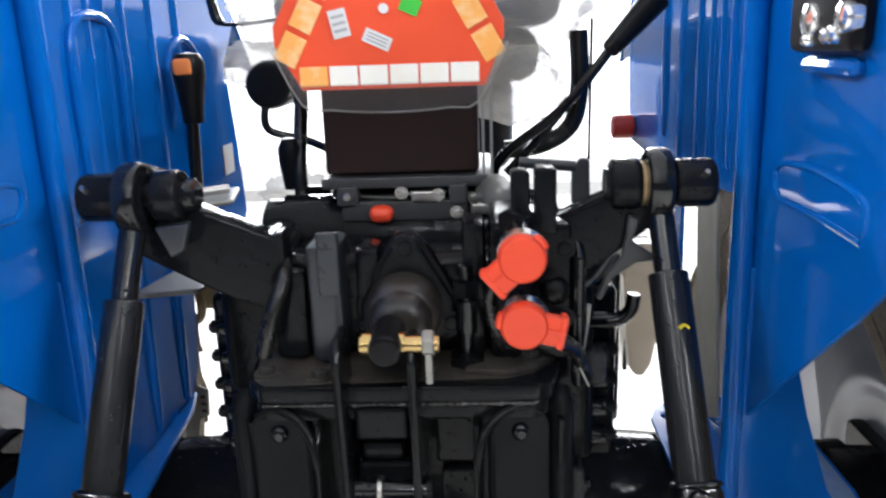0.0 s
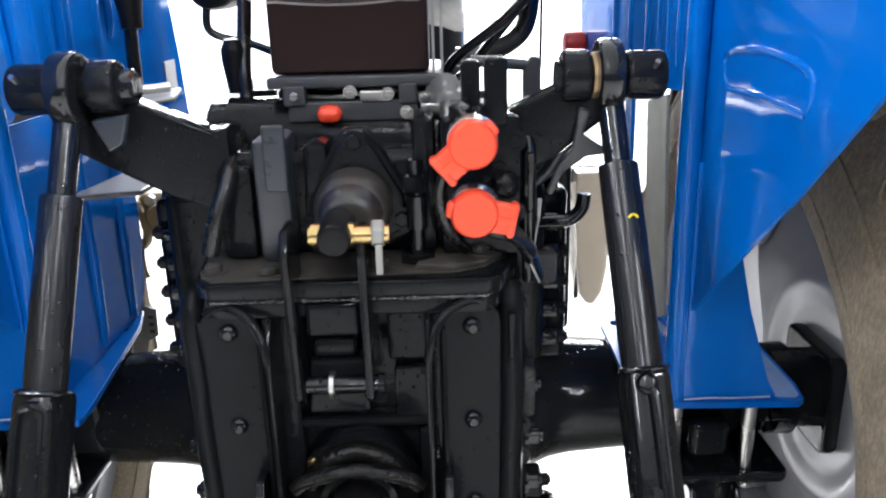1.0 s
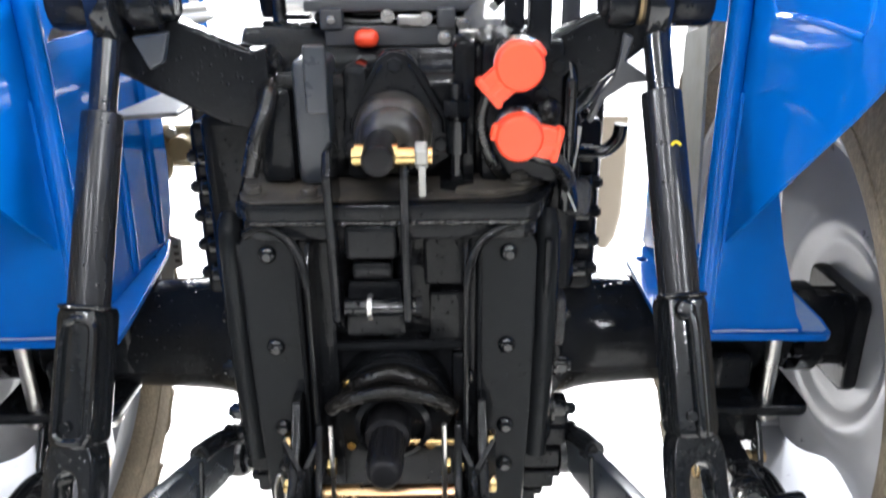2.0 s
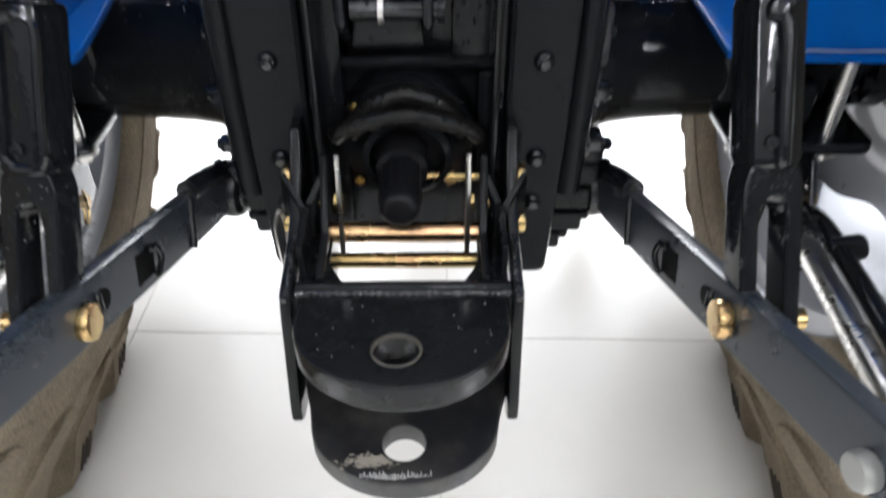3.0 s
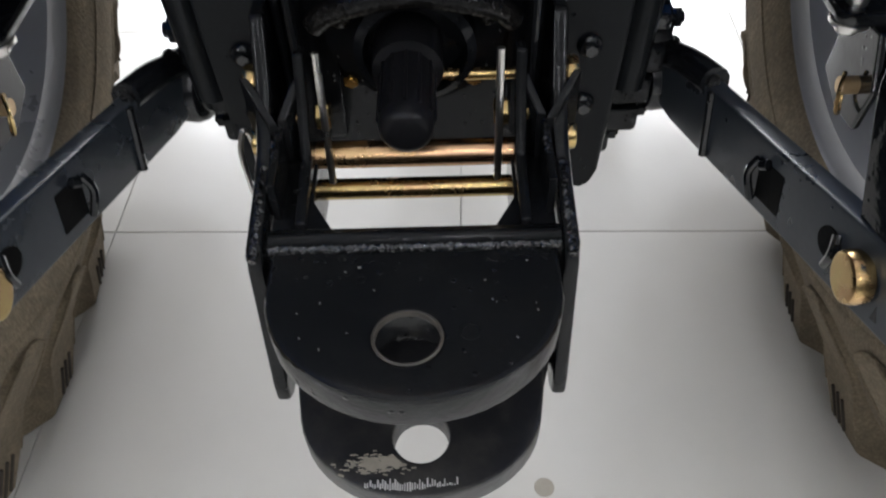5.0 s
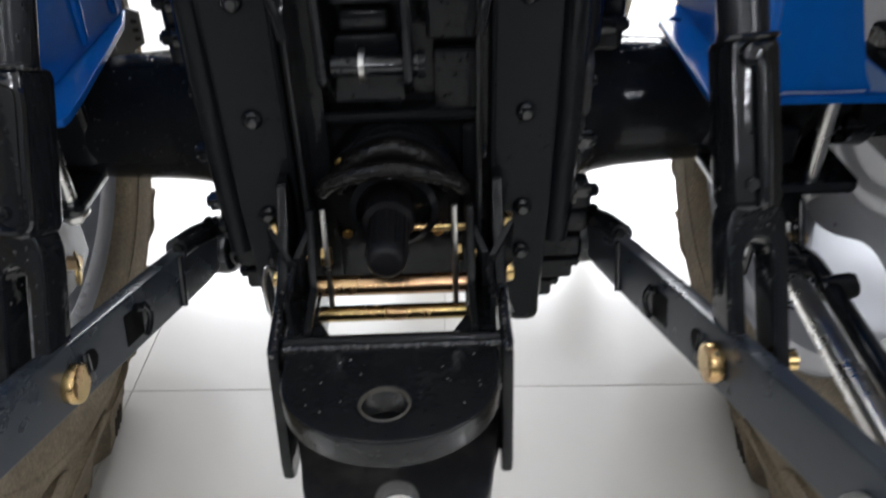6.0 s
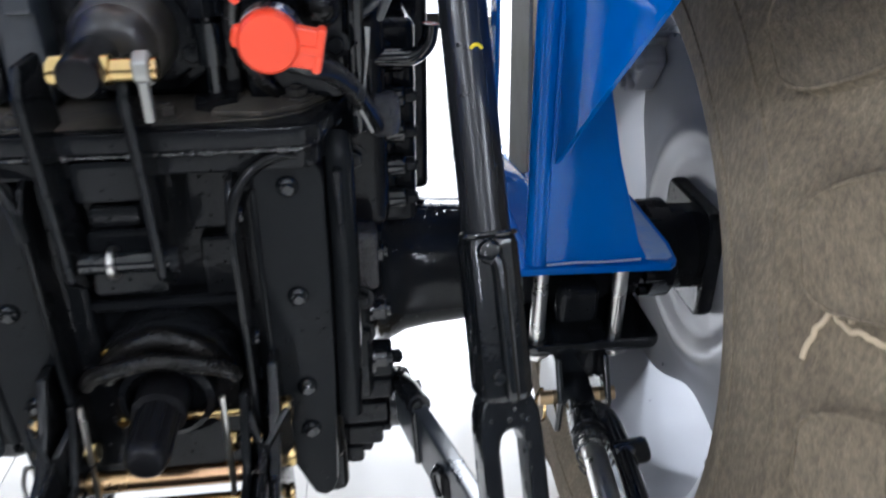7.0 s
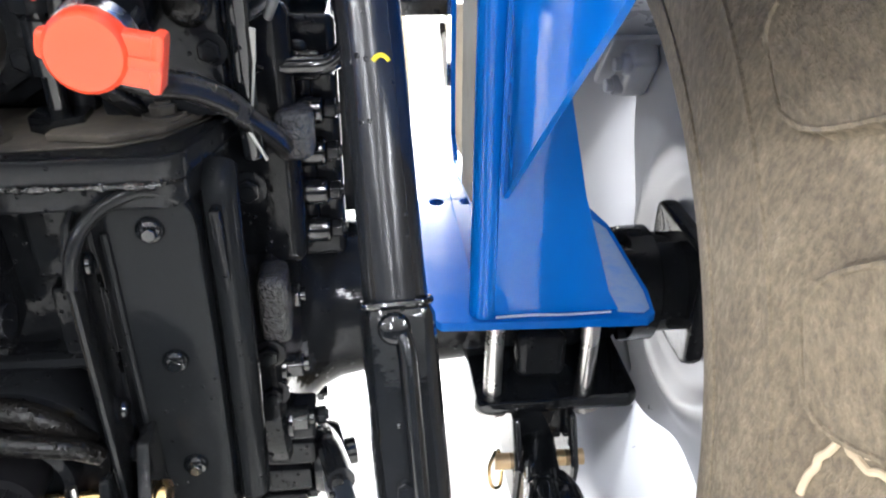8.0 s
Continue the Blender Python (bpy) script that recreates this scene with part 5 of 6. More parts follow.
        sh = Shape()
        for k in range(34):
            u = k / 33
            r = 0.0022 + 0.0014 * rnd.random()
            sh.rod((s * (0.095 + 0.001 * rnd.gauss(0, 1)), 0.612 - 0.064 * u, 0.6650 - 0.012 * u), (s * 0.0953, 0.609 - 0.064 * u, 0.6645 - 0.012 * u), r, n=7)
        tagged(part("weld", sh, WELD, hitch), "rough glossy weld along the cheek", kind="stuff")
        for y, z, r, out in ((0.668, 0.690, 0.0125, 0.009), (0.655, 0.650, 0.0105, 0.010), (0.645, 0.615, 0.0085, 0.006)):
            part("pin_head", Shape().rod((s * 0.0995, y, z), (s * (0.1 + out), y, z), r, n=26, bev=0.002), GOLD, hitch)
        if s < 0:
            ring = [(-0.1125, 0.645, 0.668), (-0.1155, 0.640, 0.655), (-0.1135, 0.634, 0.636), (-0.1115, 0.632, 0.618), (-0.109, 0.634, 0.600), (-0.1075, 0.640, 0.618), (-0.108, 0.648, 0.645), (-0.1105, 0.650, 0.662), (-0.1125, 0.645, 0.668)]
            part("spring_clip", Shape().tube(ring, 0.0019, 8, 4), STEEL, hitch, "silver spring clip")
            part("clip_tail", Shape().tube([(-0.1115, 0.632, 0.618), (-0.110, 0.628, 0.600), (-0.113, 0.626, 0.588)], 0.0017, 8, 4), STEEL, hitch)
        part("linch_pin", Shape().rod((s * 0.056, 0.632, 0.632), (s * 0.056, 0.645, 0.728), 0.0025, n=8), STEEL, hitch, "bright steel linch pin")
        part("pin_nut", Shape().hexagon((s * 0.063, 0.650, 0.6755), (-s, 0, 0), 0.0095, 0.010), GOLD, hitch)
        part("pin_tip", Shape().rod((s * 0.074, 0.650, 0.6755), (s * 0.083, 0.650, 0.6755), 0.006), GOLD, hitch)
    # the pin's coppery tint is a painted reflection
    part("upper_pin", Shape().rod((-0.066, 0.645, 0.645), (0.066, 0.645, 0.645), 0.0093, n=28), PINKZINC, hitch, "zinc plated pin with a pinkish reflection painted in")
    part("lower_pin", Shape().rod((-0.069, 0.645, 0.612), (0.068, 0.645, 0.612), 0.0076, n=28), GOLD, hitch, "yellow zinc plated pin")
    part("rear_pin", Shape().rod((0.015, 0.68, 0.683), (0.07, 0.68, 0.683), 0.004, n=20), GOLD, hitch)
    return hitch


build_hitch()


def build_pto():
    sh = Shape().turned([(0.0, 0.695), (0.060, 0.695), (0.062, 0.70), (0.062, 0.74)], (0, 0, 0.71), "y", 40)
    pto = tp("power_take_off", sh, CAST, "black power take off with plastic shaft cap")
    part("seal_ring", Shape().turned([(0.040, 0.70), (0.040, 0.676), (0.034, 0.673), (0.034, 0.70)], (0, 0, 0.705), "y", 36), CAST, pto)
    sh = Shape().turned([(0.0, 0.600), (0.010, 0.600), (0.0135, 0.601), (0.0160, 0.604), (0.0172, 0.611), (0.0172, 0.66), (0.023, 0.662), (0.023, 0.70)], (-0.005, 0, 0.70), "y", 32)
    part("shaft_cap", sh, PLASTIC, pto, "black ribbed plastic cap")
    sh = Shape()
    for k in range(12):
        a = 2 * math.pi * k / 12
        sh.rod((-0.005 + 0.0172 * math.cos(a), 0.612, 0.70 + 0.0172 * math.sin(a)), (-0.005 + 0.0172 * math.cos(a), 0.66, 0.70 + 0.0172 * math.sin(a)), 0.0013, n=6)
    part("cap_ribs", sh, PLASTIC, pto)
    part("guard", Shape().tube([(-0.062, 0.675, 0.728), (-0.052, 0.668, 0.740), (-0.030, 0.662, 0.750), (0, 0.660, 0.756), (0.030, 0.662, 0.750), (0.052, 0.668, 0.740), (0.062, 0.675, 0.728)], 0.0078, 14), ROUGHARCH, pto)
    part("guard_rear", Shape().tube([(-0.05, 0.688, 0.725), (-0.03, 0.683, 0.752), (0, 0.682, 0.764), (0.03, 0.683, 0.752), (0.05, 0.688, 0.725)], 0.0105, 14), ROUGHARCH, pto)
    for x in (-0.046, 0.039):
        for z in (0.746, 0.671):
            bolt(pto, (x, 0.695, z), (0, -1, 0), 0.006, GOLD, washer=False)


build_pto()


def build_coupler(x, y, z, turn):
    """Quick coupler with a hinged red dust cap."""
    c = tp("coupler", Shape().rod((x, y + 0.018, z + 0.002), (x, y + 0.07, z + 0.006), 0.018, n=28, bev=0.002), BLACK, "black hydraulic coupler with red dust cap")
    part("hexagon", Shape().rod((x, y + 0.05, z + 0.004), (x, y + 0.10, z + 0.008), 0.021, n=6), CAST, c)
    part("ring", Shape().rod((x, y + 0.010, z + 0.001), (x + 0.001, y + 0.020, z + 0.0035), 0.0218, n=28, bev=0.001), STEEL, c, "bright steel ring")
    sh = Shape()
    sh.turned([(0.0, -0.006), (0.0185, -0.006), (0.0205, -0.004), (0.0213, 0.0), (0.0213, 0.011), (0.019, 0.013)], (x, y, z), "y", 40)
    part("dust_cap", sh, RED, c, "orange-red plastic dust cap")
    m = Matrix.Translation((x, y, z)) @ Matrix.Rotation(radians(turn), 4, "Y")
    for name, spans in (("cap_tab", ((0.012, 0.034, -0.004, 0.010, -0.0140, 0.0140, 0.003),)), ("tab_edge", ((0.030, 0.037, -0.005, 0.012, -0.0155, 0.0155, 0.002),)),
                        ("tab_rib", ((0.020, 0.036, -0.0055, -0.003, -0.003, 0.003, 0.001),)), ("cap_ear", ((-0.025, -0.016, -0.003, 0.009, -0.008, 0.008, 0.003),))):
        t = Shape()
        for span in spans:
            t.box(*span)
        bmesh.ops.transform(t.bm, matrix=m, verts=t.bm.verts)
        part(name, t, RED, c)


build_coupler(0.119, 0.650, 1.075, 139)
build_coupler(0.120, 0.650, 1.015, 12)


def build_battery():
    b = tp("battery_box", Shape().box(-0.106, 0.066, 0.87, 1.03, 1.116, 1.30, 0.004), BROWN, "dark brown plastic battery box on a steel tray")
    part("tray", Shape().box(-0.110, 0.080, 0.858, 1.04, 1.102, 1.1145, 0.002), IRON, b, "grey steel tray")
    part("tray_front", Shape().box(-0.088, 0.052, 0.855, 0.87, 1.066, 1.088, 0.002), IRON, b)
    part("tray_support", Shape().box(-0.105, 0.085, 0.90, 1.03, 1.045, 1.1015, 0.004), BLACK, b)
    part("wiring", Shape().tube([(-0.10, 0.875, 1.095), (-0.04, 0.866, 1.09), (0.02, 0.872, 1.096), (0.07, 0.868, 1.088)], 0.004, 8), RUBBERHOSE, b)
    part("clip", Shape().box(-0.01, 0.022, 0.852, 0.862, 1.086, 1.099, 0.002), STEEL, b)
    part("clip", Shape().box(0.055, 0.078, 0.850, 0.862, 1.072, 1.084, 0.002), STEEL, b)
    for x0, x1 in ((-0.092, -0.068), (0.032, 0.052)):
        part("tray_foot", Shape().box(x0, x1, 0.850, 0.87, 1.084, 1.106, 0.002), IRON, b)
    for x0 in (0.069, 0.078):
        part("strap", Shape().box(x0, x0 + 0.003, 0.865, 0.87, 1.11, 1.22, 0.0005), GALV, b)
    part("terminal_cover", Shape().box(-0.056, -0.030, 0.838, 0.86, 1.066, 1.085, 0.006, seg=3), RED, b, "small red plastic cover")
    for x, z in ((-0.08, 1.095), (-0.02, 1.098), (0.02, 1.095), (0.06, 1.09), (0.04, 1.075)):
        bolt(b, (x, 0.852, z), (0, -1, 0), 0.005, STEEL)


build_battery()


def build_smv():
    """Slow vehicle triangle with cut corners and reflective edges."""
    y, ox = 0.83, -0.013
    out = [(-0.132, 1.256), (-0.106, 1.210), (0.084, 1.210), (0.104, 1.258), (0.104, 1.275), (0.02, 1.43), (-0.045, 1.43), (-0.132, 1.275)]
    sign = tp("warning_triangle", Shape().plate([(u + ox, v) for u, v in out], "y", y, y + 0.004, 0.001), ORANGE, "orange warning triangle with reflective borders")
    x0, x1 = -0.108 + ox, 0.079 + ox
    for k in range(6):
        a, b = x0 + (x1 - x0) * k / 6 + 0.001, x0 + (x1 - x0) * (k + 1) / 6 - 0.001
        part("reflector", Shape().box(a, b, y - 0.003, y - 0.0005, 1.214, 1.234, 0.0008), AMBER if k == 0 else REFLECT, sign)
    for s, sx in ((-1, -0.115), (1, 0.088)):
        for k in range(4):
            zc, xc = 1.252 + 0.033 * k, sx - s * 0.018 * k + ox
            sh = Shape().box(-0.012, 0.012, y - 0.003, y - 0.0005, -0.0158, 0.0158, 0.0008)
            bmesh.ops.transform(sh.bm, matrix=Matrix.Translation((xc, 0, zc)) @ Matrix.Rotation(radians(-s * 29), 4, "Y"), verts=sh.bm.verts)
            part("reflector", sh, AMBER, sign)
    for x, z, a, w, h in ((-0.076, 1.276, -12, 0.018, 0.028), (-0.038, 1.259, 25, 0.029, 0.014)):
        sh = Shape().box(-w / 2, w / 2, y - 0.0016, y - 0.0004, -h / 2, h / 2, 0)
        m = Matrix.Translation((x, 0, z)) @ Matrix.Rotation(radians(a), 4, "Y")
        bmesh.ops.transform(sh.bm, matrix=m, verts=sh.bm.verts)
        part("label", sh, PAPER, sign, "small white paper label with unreadable print")
        for q in range(3):
            sh = Shape().box(-w * 0.38, w * 0.38, y - 0.0020, y - 0.0017, -h * 0.3 + q * h * 0.25, -h * 0.3 + q * h * 0.25 + h * 0.1, 0)
            bmesh.ops.transform(sh.bm, matrix=m, verts=sh.bm.verts)
            part("print_bar", sh, INK, sign)
    sh = Shape().box(-0.010, 0.010, y - 0.0016, y - 0.0004, -0.008, 0.008, 0)
    bmesh.ops.transform(sh.bm, matrix=Matrix.Translation((-0.003, 0, 1.291)) @ Matrix.Rotation(radians(25), 4, "Y"), verts=sh.bm.verts)
    part("green_label", sh, GREEN, sign, "small green label")
    part("rivet", Shape().rod((-0.030, y - 0.003, 1.289), (-0.030, y, 1.289), 0.005), PAPER, sign)
    # clear film bag that hugs the sign's lower corners
    sh = Shape()
    bm = sh.bm
    rows = []
    for j in range(9):
        row = []
        for k in range(33):
            x = -0.136 + 0.243 * k / 32
            edge = 1.210 + max(0.0, -0.106 - x) * 1.6 + max(0.0, x - 0.084) * 2.1
            sag = 0.024 * max(0.0, 1 - ((x + 0.012) / 0.125) ** 2) ** 0.6
            z = edge + 0.006 - (0.006 + sag) * j / 8
            row.append(bm.verts.new((x + ox, y - 0.006 - 0.003 * noise.noise((x * 40, z * 60, 1.0)), z)))
        rows.append(row)
    for a, b in zip(rows, rows[1:]):
        for k in range(32):
            bm.faces.new((a[k], a[k + 1], b[k + 1], b[k]))
    rim = [v.co.copy() for v in rows[-1]]
    part("film", sh, THINFILM, sign, "clear plastic film hugging the sign's lower edge", 80)
    part("film_hem", Shape().tube(rim[::4], 0.0012, 6, 3), FILM, sign)


build_smv()


def crumpled(centre, size, seed, rough=0.14):
    """A crumpled closed film skin."""
    tmp = bmesh.new()
    bmesh.ops.create_icosphere(tmp, subdivisions=4, radius=1)
    off = Vector((seed * 3.1, seed * 1.7, 0))
    for v in tmp.verts:
        v.co *= 1 + rough * noise.noise(v.co * 2.1 + off) + rough * 0.5 * noise.noise(v.co * 6 + off) + rough * 0.25 * noise.noise(v.co * 14 + off)
    bmesh.ops.transform(tmp, matrix=Matrix.Translation(centre) @ Matrix.Diagonal((*size, 1)), verts=tmp.verts)
    return Shape()._take(tmp)


def loose_film(sh, label):
    ob = tagged(part("plastic_film", sh, FILM, None, angle=80), label, "plastic film", "protective film")
    ob.location = (0.02, 0, 0)
    return ob


def build_upper_clutter():
    # levers
    lv = tp("lever", Shape().tube([(-0.332, 1.08, 1.05), (-0.327, 1.08, 1.18)], 0.009, 12), BLACK, "black lever with an orange topped knob")
    part("knob", Shape().turned([(0.0, 1.256), (0.016, 1.254), (0.022, 1.243), (0.022, 1.225), (0.015, 1.18), (0.014, 1.162), (0.0, 1.16)], (-0.325, 1.08, 0), "z", 24), PLASTIC, lv)
    part("knob_cap", Shape().box(-0.338, -0.313, 1.054, 1.064, 1.226, 1.248, 0.006), ORANGEKNOB, lv, "orange knob cap")
    lv = tp("lever", Shape().tube([(0.082, 1.0, 1.08), (0.095, 1.0, 1.115), (0.17, 1.0, 1.172), (0.235, 1.0, 1.25)], 0.0065, 12), BLACK, "long black lever with a tapered grip")
    part("grip", Shape().rod((0.225, 1.0, 1.238), (0.285, 1.0, 1.303), 0.011, 0.018, bev=0.003), PLASTIC, lv)
    tp("lever", Shape().tube([(0.10, 1.02, 1.09), (0.13, 1.02, 1.12), (0.19, 1.02, 1.19)], 0.006, 12), BLACK, "black bent lever")
    # round housing and cables
    hs = tp("cable_harness", Shape().rod((-0.192, 0.98, 1.205), (-0.192, 1.06, 1.205), 0.03, n=28, bev=0.006), PLASTIC, "black cables and round plastic housing")
    part("cable", Shape().tube([(-0.20, 0.99, 1.18), (-0.198, 0.99, 1.15), (-0.15, 0.99, 1.135), (-0.108, 0.97, 1.12)], 0.005), RUBBERHOSE, hs)
    part("cable", Shape().tube([(-0.15, 0.97, 1.21), (-0.148, 0.96, 1.18), (-0.151, 0.94, 1.11), (-0.147, 0.92, 1.059), (-0.140, 0.80, 1.04), (-0.129, 0.74, 1.027), (-0.139, 0.722, 0.995), (-0.15, 0.72, 0.955)], 0.0085), RUBBERHOSE, hs)
    part("cable_boot", Shape().turned([(0.0, 1.145), (0.010, 1.143), (0.015, 1.132), (0.015, 1.118), (0.010, 1.082), (0.0, 1.08)], (-0.162, 0.945, 0), "z", 20), PLASTIC, hs)
    part("connector", Shape().box(-0.158, -0.115, 0.93, 0.945, 1.068, 1.086, 0.002), PLASTIC, hs)
    part("stay_rod", Shape().tube([(-0.29, 1.1, 1.33), (-0.285, 1.1, 1.285), (-0.20, 1.1, 1.287)], 0.003, 8), BLACK, hs)
    part("handle", Shape().tube([(-0.30, 1.1, 1.36), (-0.288, 1.1, 1.30), (-0.282, 1.1, 1.285)], 0.007, 10), BLACK, hs)
    tp("bent_pipe", Shape().tube([(0.195, 1.05, 1.27), (0.197, 1.05, 1.20), (0.186, 1.05, 1.15), (0.146, 1.05, 1.125), (0.10, 1.05, 1.12)], 0.012, 14), RUBBERHOSE, "black bent pipe")
    tp("thin_rod", Shape().tube([(0.212, 1.05, 1.28), (0.21, 1.05, 1.10)], 0.002, 8), BLACK, "thin black rod")
    # hoses at the couplers
    ho = tp("hydraulic_hose", Shape().tube([(0.118, 0.662, 1.003), (0.133, 0.665, 0.997), (0.146, 0.69, 0.986), (0.159, 0.72, 0.967), (0.166, 0.735, 0.953), (0.175, 0.77, 0.928), (0.182, 0.80, 0.905)], 0.0082), RUBBERHOSE, "black rubber hydraulic hose")
    part("hose", Shape().tube([(0.088, 0.70, 1.055), (0.078, 0.71, 1.02), (0.088, 0.72, 0.98), (0.105, 0.74, 0.955)], 0.006), RUBBERHOSE, ho)
    cr = tp("control_rod", Shape().box(0.160, 0.174, 0.745, 0.757, 0.915, 1.055, 0.004), BLACK, "black control rod")
    part("crook", Shape().tube([(0.167, 0.752, 1.05), (0.165, 0.76, 1.062), (0.155, 0.78, 1.06)], 0.007), BLACK, cr)
    part("edge_strip", Shape().plate([(0.1745, 1.006), (0.1785, 1.005), (0.1765, 0.984), (0.1745, 0.984)], "y", 0.742, 0.744, 0.0004), GALV, cr)
    part("edge_strip", Shape().plate([(0.1745, 0.984), (0.1762, 0.984), (0.1712, 0.949), (0.1695, 0.949)], "y", 0.742, 0.744, 0.0004), GALV, cr)
    part("edge_strip", Shape().plate([(0.163, 0.947), (0.1648, 0.948), (0.1780, 0.919), (0.1765, 0.9175)], "y", 0.742, 0.744, 0.0004), GALV, cr)
    # fork linkage beside the right lift arm
    fk = tp("linkage_fork", Shape().tube([(0.155, 0.80, 1.000), (0.185, 0.795, 1.02), (0.205, 0.79, 1.05), (0.222, 0.79, 1.06)], 0.007, 10), SATIN, "grey cast linkage fork")
    web = [(0.211, 1.096), (0.221, 1.092), (0.215, 1.070), (0.236, 1.056), (0.238, 1.050), (0.219, 1.048), (0.197, 1.033), (0.186, 1.010), (0.181, 1.013), (0.191, 1.039), (0.205, 1.056), (0.209, 1.076)]
    part("web", Shape().plate(web, "y", 0.742, 0.750, 0.002), IRON, fk, "grey cast linkage web")
    part("shaft", Shape().tube([(0.150, 0.815, 0.963), (0.197, 0.82, 0.961), (0.217, 0.82, 0.963), (0.230, 0.82, 0.975), (0.233, 0.82, 0.992)], 0.0075, 12, 5), BLACK, fk)
    # left linkage bits on the lift arm
    lk = tp("linkage_plate", Shape().box(-0.255, -0.198, 0.80, 0.88, 1.088, 1.094, 0.002, rot=(0, -6, 12)), GALV, "pale steel linkage plate")
    part("rod_end", Shape().rod((-0.252, 0.82, 1.10), (-0.205, 0.84, 1.102), 0.005), STEEL, lk)
    part("under_plate", Shape().plate([(-0.306, 0.78), (-0.236, 0.80), (-0.230, 0.90), (-0.285, 0.93)], "z", 0.995, 1.001, 0.002), IRON, lk, "grey steel plate")
    part("tab", Shape().plate([(-0.245, 1.085), (-0.21, 1.09), (-0.218, 1.062), (-0.232, 1.055)], "y", 0.725, 0.735, 0.002), SATIN, lk)
    # upright iron plate beside the right lift arm
    ip = tp("guide_plate", Shape().plate([(0.184, 1.114), (0.192, 1.130), (0.204, 1.128), (0.205, 1.073), (0.184, 1.073)], "y", 0.860, 0.868, 0.003), IRON, "grey iron guide plate beside the lift arm")
    part("bar", Shape().rod((0.128, 0.864, 1.126), (0.188, 0.864, 1.120), 0.006, n=14), SATIN, ip)
    # wrapped seat and film
    seat = tp("seat", Shape().box(-0.22, 0.18, 1.12, 1.5, 1.275, 1.36, 0.03, seg=3), PLASTIC, "black seat wrapped in clear film")
    part("cushion_edge", Shape().box(0.03, 0.15, 1.13, 1.20, 1.20, 1.274, 0.028, seg=3), PLASTIC, seat)
    part("backrest", Shape().box(-0.2, 0.17, 1.06, 1.13, 1.36, 1.75, 0.03, seg=3), PLASTIC, seat)
    loose_film(crumpled((-0.02, 1.12, 1.30), (0.25, 0.15, 0.075), 1), "crumpled clear plastic film draped over the seat and levers")
    loose_film(crumpled((0.105, 1.06, 1.20), (0.070, 0.045, 0.050), 2, 0.26), "crumpled clear plastic film draped over the seat and levers")
    loose_film(crumpled((-0.22, 1.04, 1.235), (0.045, 0.04, 0.03), 3, 0.25), "crumpled clear plastic film draped over the seat and levers")
    loose_film(crumpled((-0.165, 0.99, 1.075), (0.05, 0.04, 0.025), 4, 0.25), "crumpled clear plastic film draped over the seat and levers")
    loose_film(crumpled((0.079, 0.862, 1.090), (0.020, 0.014, 0.024), 8, 0.12), "small crumpled piece of clear plastic film")


build_upper_clutter()


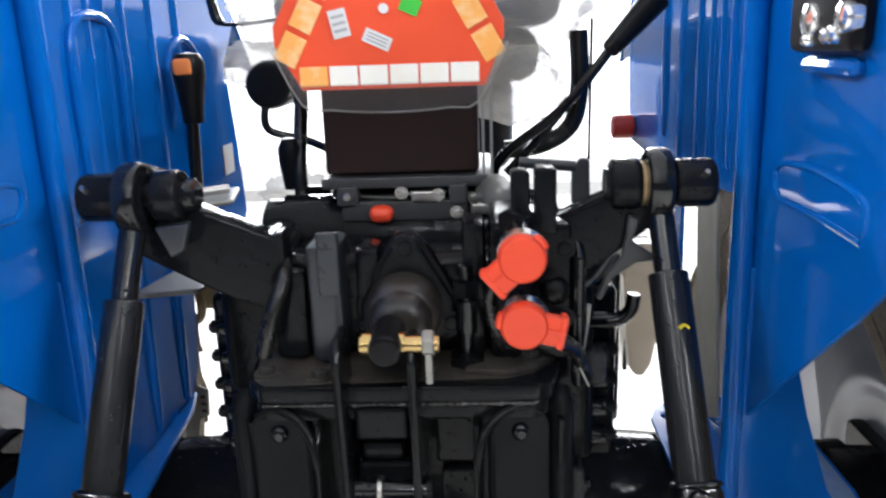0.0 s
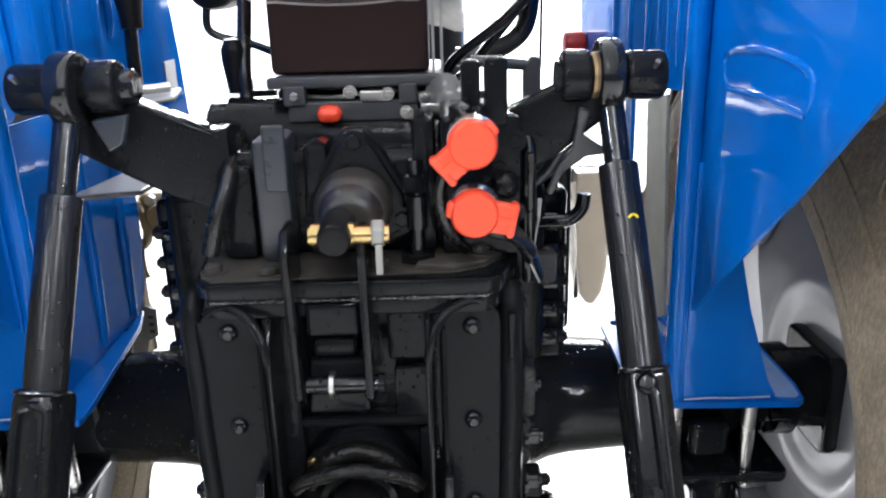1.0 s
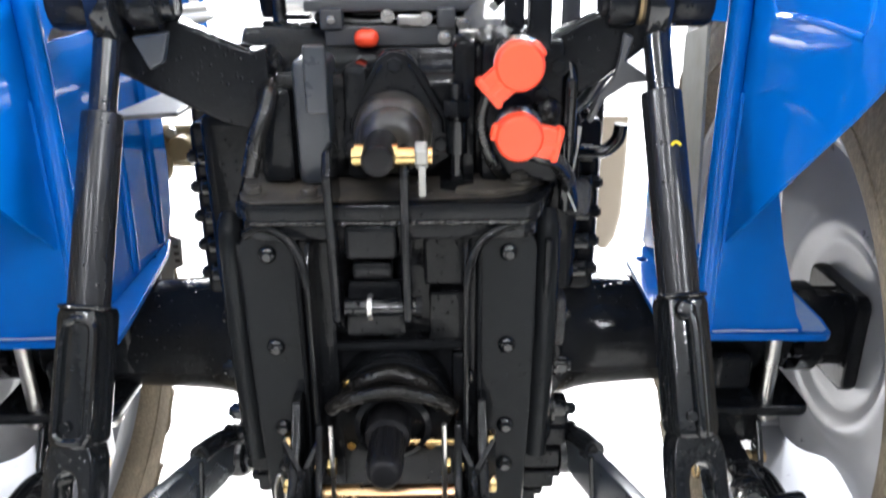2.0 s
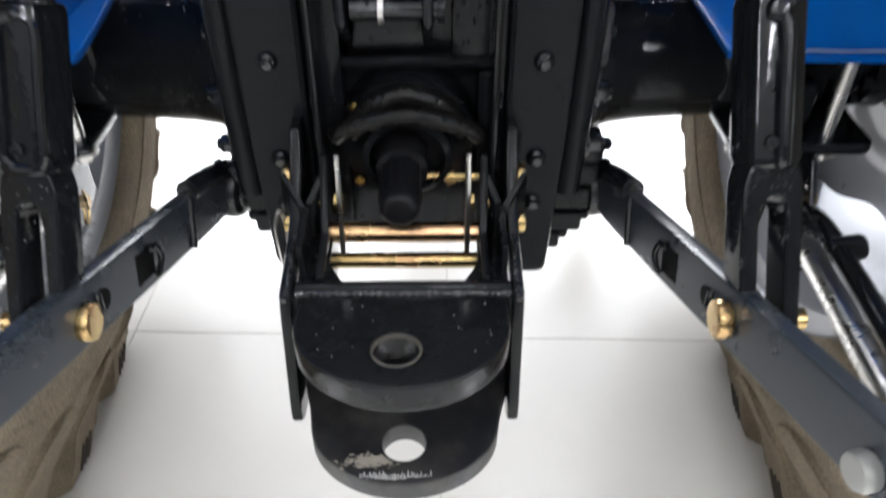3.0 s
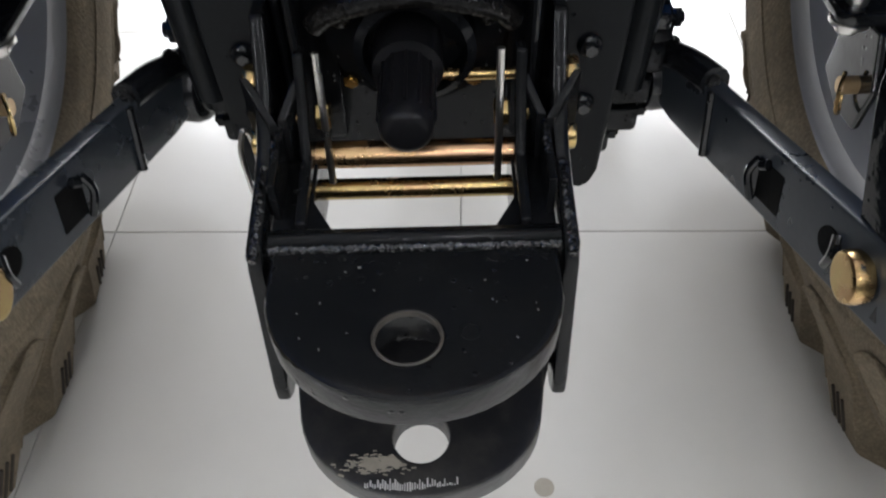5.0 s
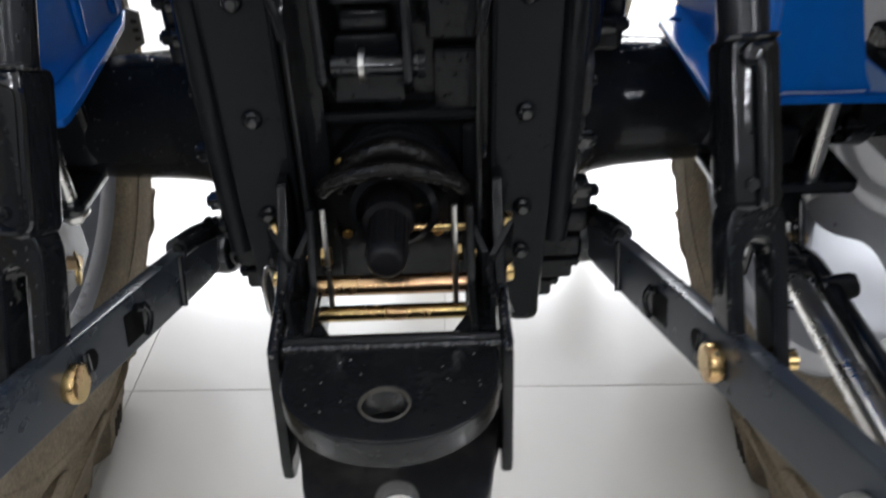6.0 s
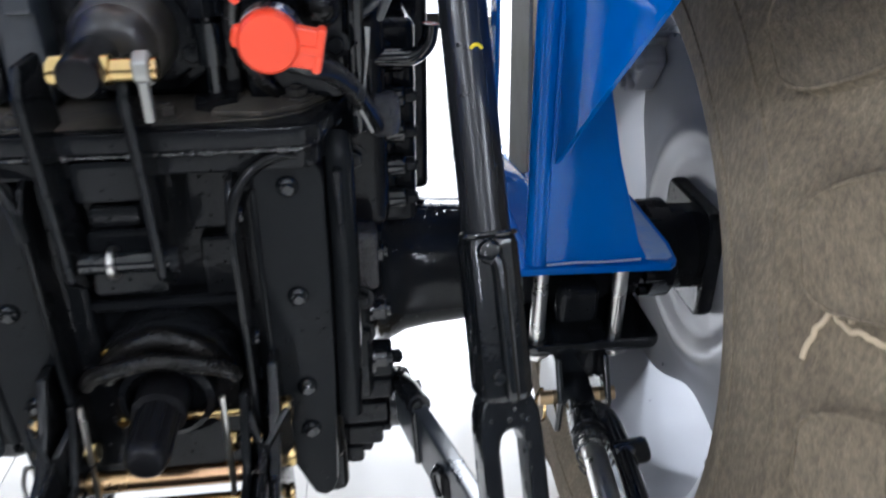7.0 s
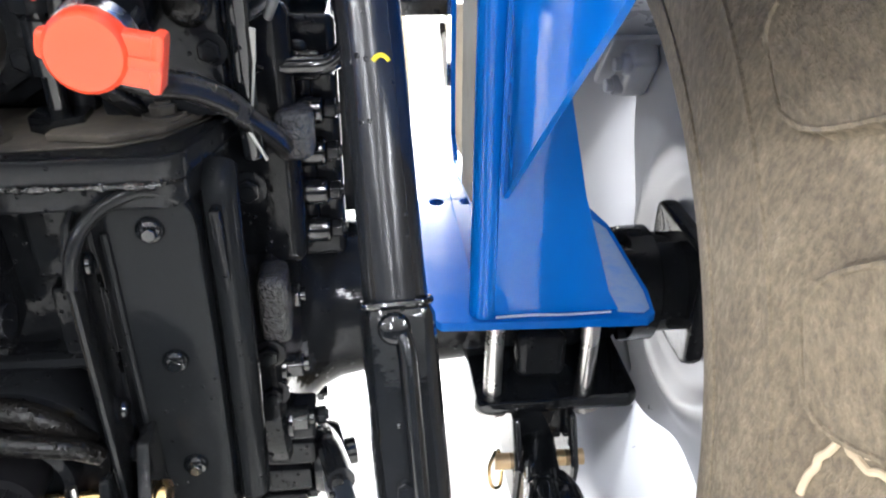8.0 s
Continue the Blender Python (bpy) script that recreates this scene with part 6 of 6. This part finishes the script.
def build_front():
    """What shows ahead, under and beside the transmission: front wheels, axle and engine side."""
    sh = Shape().box(-0.09, 0.07, 2.35, 3.3, 0.45, 0.95, 0.04, seg=3)
    eng = tp("engine", sh, ENGINE, "raw cast engine block ahead of the transmission")
    pump = tp("side_pump", Shape().box(-0.478, -0.365, 1.43, 1.53, 0.770, 0.852, 0.018, seg=3), ENGINE, "oily brass toned pump housing")
    part("pump_boss", Shape().rod((-0.362, 1.40, 0.822), (-0.362, 1.47, 0.822), 0.026, n=28, bev=0.006), ENGINE, pump)
    part("pump_neck", Shape().rod((-0.425, 1.40, 0.815), (-0.425, 1.44, 0.815), 0.024, n=24, bev=0.004), ENGINE, pump)
    part("pump_pipe", Shape().tube([(-0.470, 1.42, 0.84), (-0.452, 1.405, 0.80), (-0.458, 1.41, 0.765), (-0.49, 1.43, 0.75)], 0.009, 10), ENGINE, pump)
    part("pump_plug", Shape().hexagon((-0.357, 1.40, 0.822), (0, -1, 0), 0.014, 0.012), GOLD, pump, "brass plug")
    part("pump_plug", Shape().hexagon((-0.445, 1.43, 0.842), (0, -1, 0), 0.011, 0.014), GALV, pump)
    part("pump_plug", Shape().hexagon((-0.395, 1.43, 0.785), (0, -1, 0), 0.010, 0.012), GALV, pump)
    part("pump_mount", Shape().box(-0.40, -0.13, 1.46, 1.50, 0.80, 0.83, 0.006), CAST, pump)
    # narrow front axle, hidden behind the transmission
    axle = tp("front_axle", Shape().rod((-0.24, 2.9, 0.30), (0.24, 2.9, 0.30), 0.04), CAST, "black front axle beam")
    part("pivot", Shape().box(-0.06, 0.05, 2.84, 2.96, 0.30, 0.47, 0.012, seg=3), CAST, axle)
    for s in (-1, 1):
        c = (0, 2.9, 0.28)
        wheel = tp("front_wheel", Shape().turned([(0.0, 0.30), (0.13, 0.305), (0.150, 0.275), (0.160, 0.262), (0.160, 0.378), (0.148, 0.378), (0.138, 0.325), (0.0, 0.318)], c, "x", 40, s), SILVER, "narrow front wheel with a dusty tyre")
        part("tyre", Shape().turned([(0.155, 0.262), (0.19, 0.245), (0.24, 0.240), (0.268, 0.255), (0.28, 0.29), (0.28, 0.35), (0.268, 0.385), (0.24, 0.40), (0.19, 0.395), (0.155, 0.378)], c, "x", 56, s), TYRE, wheel, "dusty rubber tyre", 60)
    # bonnet and instrument panel, unseen behind the seat, added to darken the fender reflections
    bonnet = tp("bonnet", Shape().box(-0.17, 0.17, 2.0, 3.3, 0.951, 1.19, 0.05, seg=4), BLUE, "blue bonnet ahead of the seat")
    part("instrument_panel", Shape().box(-0.16, 0.16, 1.86, 1.998, 0.96, 1.30, 0.04, seg=3), PLASTIC, bonnet, "black plastic instrument panel")
    # wrapped tank panel hanging on the right, with a black strip
    tank = tp("fuel_tank", Shape().plate([(0.452, 0.74), (0.456, 0.50), (0.470, 0.395), (0.490, 0.366), (0.512, 0.366), (0.532, 0.40), (0.545, 0.47), (0.548, 0.62), (0.545, 0.74)], "y", 2.0, 2.16, 0.012), BEIGE, "beige rounded tank panel wrapped in clear film")
    part("strip", Shape().plate([(0.425, 0.70), (0.438, 0.70), (0.464, 0.395), (0.452, 0.392)], "y", 1.985, 1.995, 0.001), BLACK, tank)
    part("hanger", Shape().box(0.10, 0.53, 2.05, 2.08, 0.70, 0.74, 0.004), BLACK, tank)
    film = tagged(part("plastic_film", crumpled((0.433, 1.99, 0.53), (0.022, 0.03, 0.15), 6, 0.18), FILM, None, angle=80), "crumpled clear plastic film hanging on the tank panel", "plastic film", "protective film")


build_front()

# ---------- floor tiles ----------


def build_tiles():
    first = None
    turn = Matrix.Translation((TILE_X, TILE_Y, 0)) @ Matrix.Rotation(radians(TILE_TURN), 4, "Z")
    for i in range(-9, 8):
        for j in range(-9, 10):
            x, y, _ = turn @ Vector(((i + 0.5) * 0.6, (j + 0.5) * 0.6, 0))
            if abs(x) > 4.8 or not -3.8 < y < 6.8:
                continue
            if first is None:
                ob = first = part("tile", Shape().box(-0.2992, 0.2992, -0.2992, 0.2992, -0.004, 0.0, 0.0006, seg=1), TILE, FLOOR)
            else:
                ob = new("tile", first.data)
                ob.parent = FLOOR
            ob.matrix_basis = Matrix.Translation((x, y, 0)) @ Matrix.Rotation(radians(TILE_TURN), 4, "Z")
    sh = Shape().turned([(0.0, 0.0007), (0.012, 0.0007), (0.0135, 0.0002)], (0.139, 0.687, 0), "z", 24)
    tagged(part("floor_stain", sh, STAIN, FLOOR), "small round brown stain")


build_tiles()
